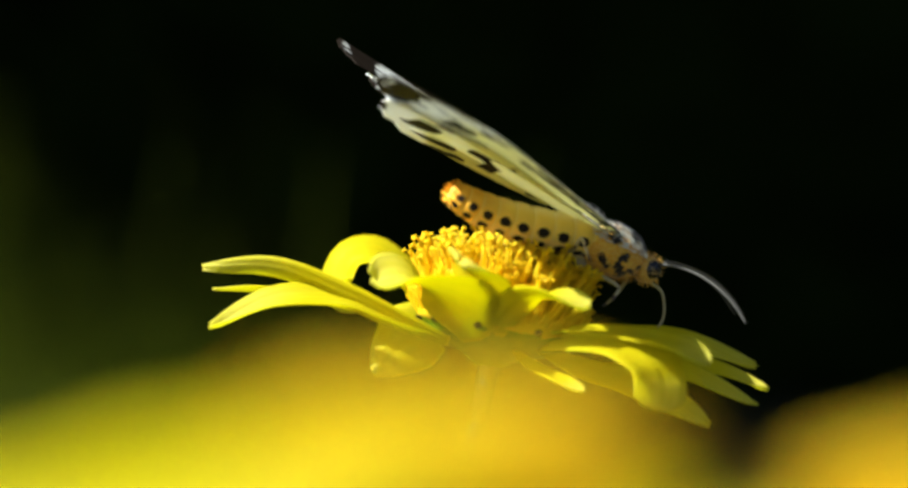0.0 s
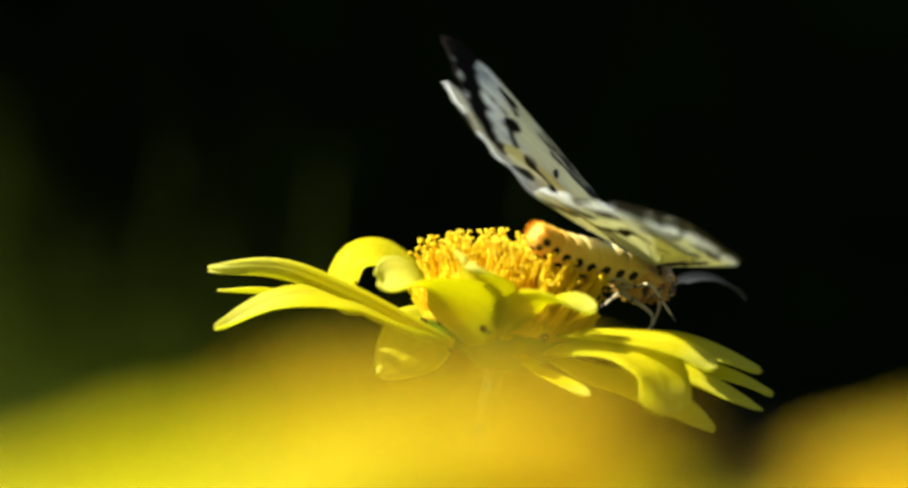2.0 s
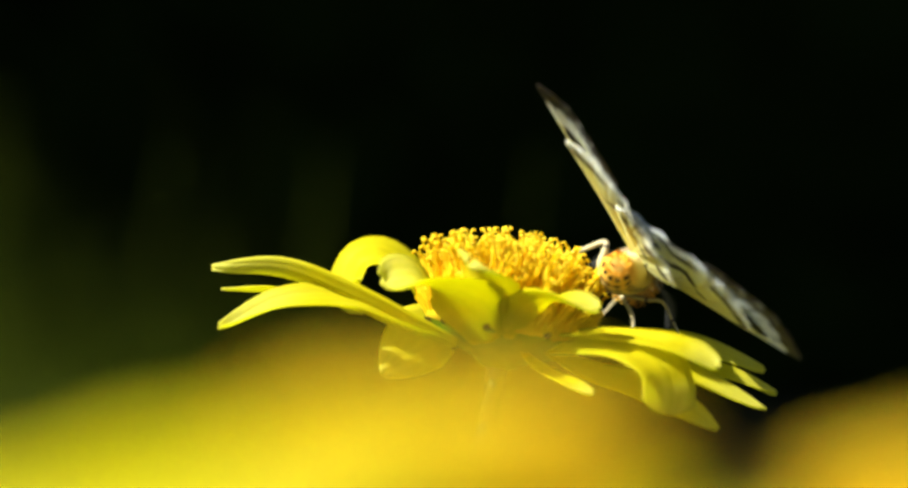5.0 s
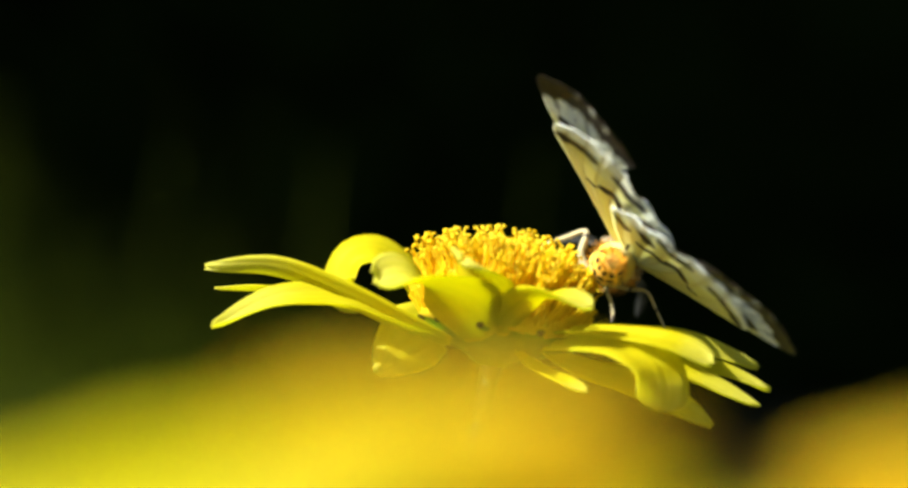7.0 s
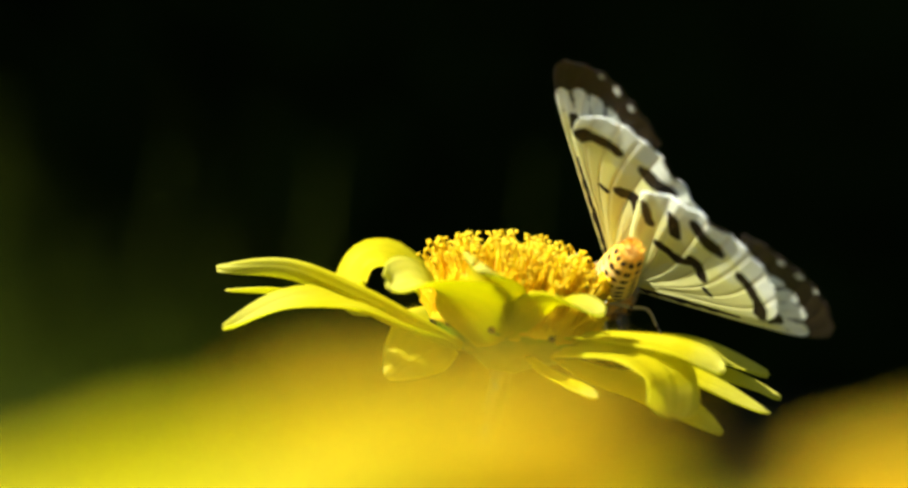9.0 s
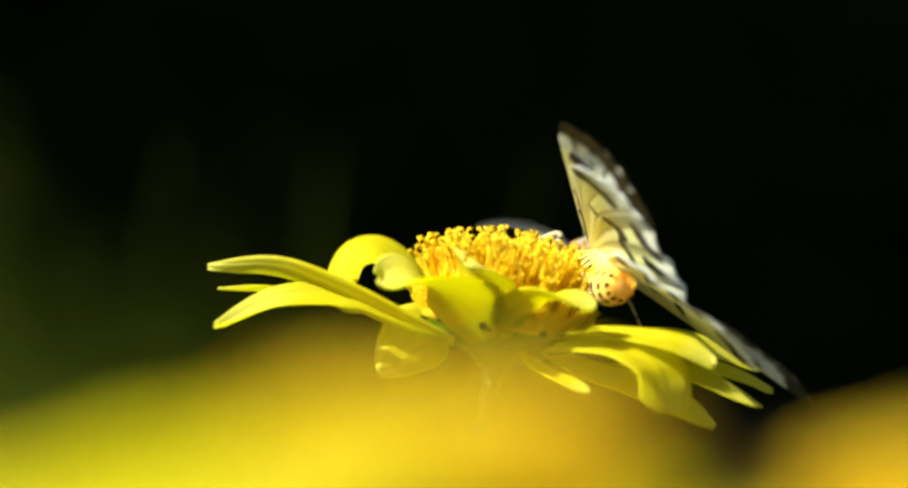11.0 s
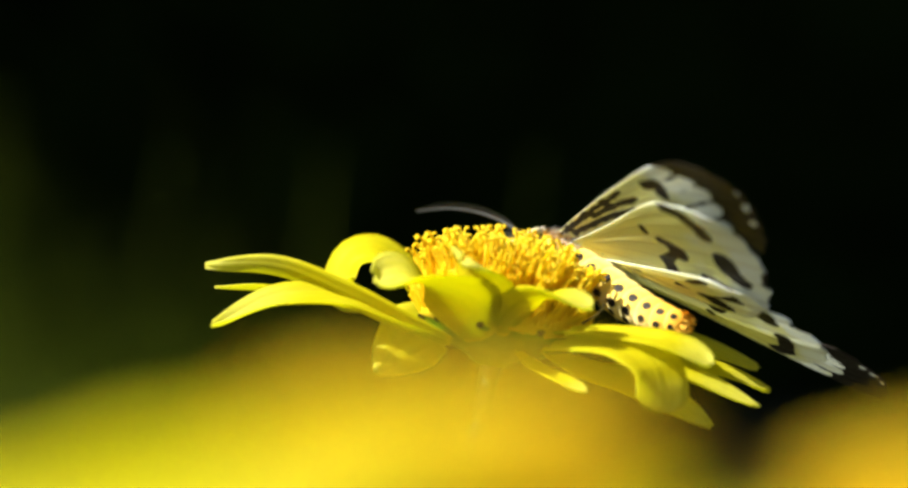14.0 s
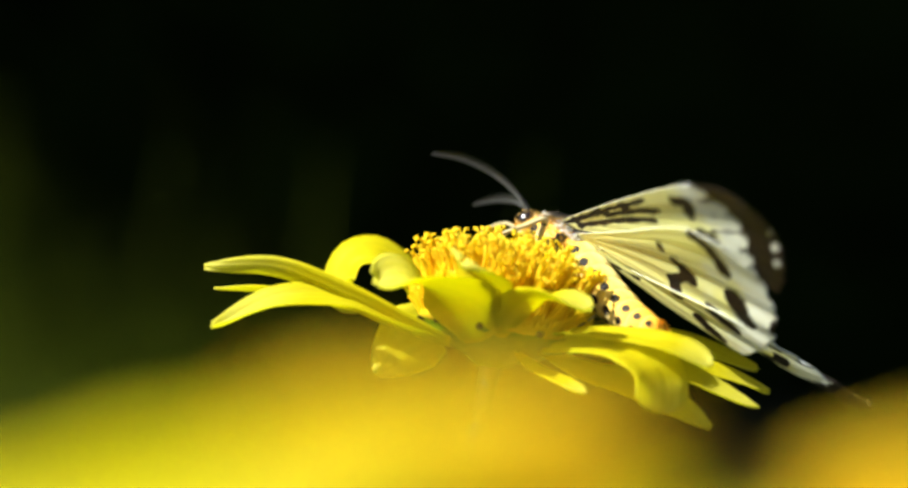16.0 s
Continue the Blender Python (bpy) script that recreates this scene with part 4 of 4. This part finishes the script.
    walk(moth_right[0], [
        (0, flap(-1, 8.6, 47.2, 2.9)),
        (0.5, flap(-1, 9.3, 46.9, 3.1)),
        (1, flap(-1, 18.4, 41.8, 3.7)),
        (1.2, flap(-1, 13.3, 40.4, 1.8)),
        (1.4, flap(-1, 13.3, 40.4, 1.8)),
        (1.5, flap(-1, 20.2, 33.0, 1.8)),
        (1.6, flap(-1, 20.6, 34.7, 2.3)),
        (1.8, flap(-1, 12.2, 46.7, 3.9)),
        (2, flap(-1, 13.4, 42.7, 3.2)),
        (2.2, flap(-1, 16.5, 42.7, 2.6)),
        (2.4, flap(-1, 2.1, 48.3, 2.7)),
        (2.5, flap(-1, 10.5, 45.2, 3.0)),
        (2.7, flap(-1, 24.3, 43.6, 5.9)),
        (3, flap(-1, 3.9, 46.5, 2.2)),
        (3.3, flap(-1, 19.8, 46.7, 4.9)),
        (3.5, flap(-1, 3.2, 45.9, 0.4)),
        (4, flap(-1, 7.1, 48.3, 3.2)),
        (4.2, flap(-1, 4.5, 52.4, 3.1)),
        (6.3, flap(-1, 2.5, 54.2, 3.0)),
        (6.5, flap(-1, -3.7, 55.2, 1.6)),
        (7, flap(-1, 3.7, 54.5, 1.5)),
        (7.5, flap(-1, 0.6, 54.3, 2.3)),
        (8, flap(-1, 1.1, 54.4, 2.8)),
        (8.5, flap(-1, 1.0, 54.4, 3.4)),
        (9, flap(-1, 0.6, 54.1, 3.5)),
        (9.2, flap(-1, 0.0, 53.7, 3.2)),
        (11.3, flap(-1, 5.5, 54.4, -1.8)),
        (11.5, flap(-1, 0.2, 54.0, 1.6)),
        (11.9, flap(-1, -3.4, 53.3, 1.2)),
        (12, flap(-1, -3.6, 53.8, 1.9)),
        (12.1, flap(-1, 7.5, 48.9, 2.9)),
        (12.5, flap(-1, 5.1, 53.0, 1.4)),
        (13.5, flap(-1, 6.6, 53.9, 2.4)),
        (14.5, flap(-1, 5.0, 48.0, 3.9)),
        (15, flap(-1, 8.4, 48.8, 4.6)),
        (15.5, flap(-1, 10.1, 49.1, 5.3)),
        (15.6, flap(-1, 6.8, 50.7, 4.4)),
        (15.8, flap(-1, 16.9, 46.1, 3.9)),
        (16, flap(-1, 10.5, 44.0, 5.4)),
    ])
    walk(moth_right[1], [
        (0, flap(-1, 8.6, 47.2, 2.9)),
        (0.5, flap(-1, 9.3, 46.0, 3.1)),
        (1, flap(-1, 18.4, 39.4, 3.7)),
        (1.2, flap(-1, 13.3, 40.4, 1.8)),
        (1.4, flap(-1, 13.3, 40.4, 1.8)),
        (1.5, flap(-1, 20.2, 36.5, 1.8)),
        (1.6, flap(-1, 20.6, 37.7, 2.3)),
        (1.8, flap(-1, 12.2, 48.6, 3.9)),
        (2, flap(-1, 13.4, 42.7, 3.2)),
        (2.2, flap(-1, 16.5, 43.1, 2.6)),
        (2.4, flap(-1, 2.1, 48.3, 2.7)),
        (2.5, flap(-1, 10.5, 45.2, 3.0)),
        (2.7, flap(-1, 24.3, 43.6, 5.9)),
        (3, flap(-1, 3.9, 46.5, 2.2)),
        (3.3, flap(-1, 19.8, 46.7, 4.9)),
        (3.5, flap(-1, 3.2, 45.9, 0.4)),
        (4, flap(-1, 7.1, 48.3, 3.2)),
        (4.2, flap(-1, 4.5, 52.4, 3.1)),
        (6.3, flap(-1, 2.5, 51.4, 3.0)),
        (6.5, flap(-1, -3.7, 52.4, 1.6)),
        (7, flap(-1, 3.7, 51.7, 1.5)),
        (7.5, flap(-1, 0.6, 51.5, 2.3)),
        (8, flap(-1, 1.1, 51.6, 2.8)),
        (8.5, flap(-1, 1.0, 51.7, 3.4)),
        (9, flap(-1, 0.6, 51.5, 3.5)),
        (9.2, flap(-1, 0.0, 50.6, 3.2)),
        (11.3, flap(-1, 5.5, 51.9, -1.8)),
        (11.5, flap(-1, 0.3, 51.5, 1.6)),
        (11.9, flap(-1, -3.3, 50.8, 1.3)),
        (12, flap(-1, -3.6, 51.4, 2.0)),
        (12.1, flap(-1, 7.5, 46.9, 2.9)),
        (12.5, flap(-1, 5.1, 52.4, 1.4)),
        (13.5, flap(-1, 6.6, 54.8, 2.4)),
        (14.5, flap(-1, 5.0, 49.5, 3.9)),
        (15, flap(-1, 8.4, 50.5, 4.6)),
        (15.5, flap(-1, 10.1, 51.0, 5.3)),
        (15.6, flap(-1, 6.8, 53.0, 4.4)),
        (15.8, flap(-1, 16.9, 49.0, 3.9)),
        (16, flap(-1, 10.5, 47.6, 5.4)),
    ])
    walk(moth_head, [(0, head_pose(2)), (0.6, head_pose(-8)), (1.0, head_pose(4)), (1.4, head_pose(10)), (1.5, head_pose(8)), (1.8, head_pose(-6)), (2.6, head_pose(0)),
                     (11.3, head_pose(0)), (12.5, head_pose(6)), (13.5, head_pose(-4)), (14.5, head_pose(-6)), (15.6, head_pose(-4)), (16, head_pose(6))])
    walk(moth_feelers[0], [(0, feeler_pose(-16, -22)), (0.5, feeler_pose(-12, -20)), (0.8, feeler_pose(-6, -20)), (1.0, feeler_pose(4, 2)), (1.2, feeler_pose(-20, 0)), (1.4, feeler_pose(28, 6)), (1.5, feeler_pose(-14, 34)),
                           (1.6, feeler_pose(-4, 28)), (1.8, feeler_pose(-6, 22)), (2.0, feeler_pose(14, 16)), (2.4, feeler_pose(0, 10)), (4.2, feeler_pose(-10)),
                           (11.3, feeler_pose(-8)), (12.5, feeler_pose(-13)), (13, feeler_pose(-18)), (13.6, feeler_pose(-14)), (14.5, feeler_pose(-3)), (15, feeler_pose(-14)), (15.5, feeler_pose(-24)), (16, feeler_pose(-15))])
    walk(moth_feelers[1], [(0, feeler_pose(-10, -4)), (0.5, feeler_pose(-10, 8)), (0.8, feeler_pose(-12, -6)), (1.0, feeler_pose(-18, 8)), (1.2, feeler_pose(-30, 4)), (1.4, feeler_pose(26, 0)), (1.5, feeler_pose(-36, 30)),
                           (1.6, feeler_pose(-36, 28)), (1.8, feeler_pose(-28, 18)), (2.0, feeler_pose(-20, 12)), (4.2, feeler_pose(-14)),
                           (11.3, feeler_pose(-38, 24)), (11.5, feeler_pose(-40, 24)), (12, feeler_pose(-36, 26)), (12.5, feeler_pose(-22, 4)), (13, feeler_pose(-38, 11)), (13.5, feeler_pose(-33, 8)),
                           (14, feeler_pose(-12, -2)), (14.5, feeler_pose(-10, 12)), (15, feeler_pose(-26, -2)), (15.5, feeler_pose(-30)), (16, feeler_pose(-15))])
    walk(moth_tail, [
        (0, tail_pose(-2.0, 7.3)),
        (0.5, tail_pose(-1.7, 3.7)),
        (1, tail_pose(-2.8, -2.6)),
        (1.2, tail_pose(0.7, -6.4)),
        (1.4, tail_pose(0.7, -6.4)),
        (1.5, tail_pose(-2.0, -5.7)),
        (1.6, tail_pose(-2.6, -6.3)),
        (1.8, tail_pose(0.6, 16.9)),
        (2, tail_pose(-1.7, -5.6)),
        (2.2, tail_pose(-3.8, -7.4)),
        (2.4, tail_pose(1.3, -7.0)),
        (2.5, tail_pose(-1.0, -6.7)),
        (2.7, tail_pose(-5.4, -3.9)),
        (3, tail_pose(-0.3, -8.1)),
        (3.3, tail_pose(-4.2, -3.6)),
        (3.5, tail_pose(-2.9, -5.7)),
        (4, tail_pose(-3.0, -7.8)),
        (4.2, tail_pose(-1.7, -4.0)),
        (6.3, tail_pose(-3.7, 0.0)),
        (6.5, tail_pose(-3.5, -0.5)),
        (7, tail_pose(-3.3, -0.4)),
        (7.5, tail_pose(-3.4, -0.9)),
        (8, tail_pose(-3.7, -1.0)),
        (8.5, tail_pose(-2.8, -1.0)),
        (9, tail_pose(-0.8, -2.2)),
        (9.2, tail_pose(-0.2, -1.9)),
        (11.3, tail_pose(-2.4, -0.5)),
        (11.5, tail_pose(-4.7, -0.5)),
        (11.9, tail_pose(-3.1, 0.3)),
        (12, tail_pose(-2.4, 1.1)),
        (12.1, tail_pose(-6.8, 0.5)),
        (12.5, tail_pose(-1.9, 5.9)),
        (13.5, tail_pose(-2.9, 5.1)),
        (14.5, tail_pose(-2.1, 7.9)),
        (15, tail_pose(-1.9, 8.5)),
        (15.5, tail_pose(-1.6, 8.0)),
        (15.6, tail_pose(-0.4, 6.4)),
        (15.8, tail_pose(-4.0, 0.3)),
        (16, tail_pose(-5.7, -6.8)),
    ])


motions()
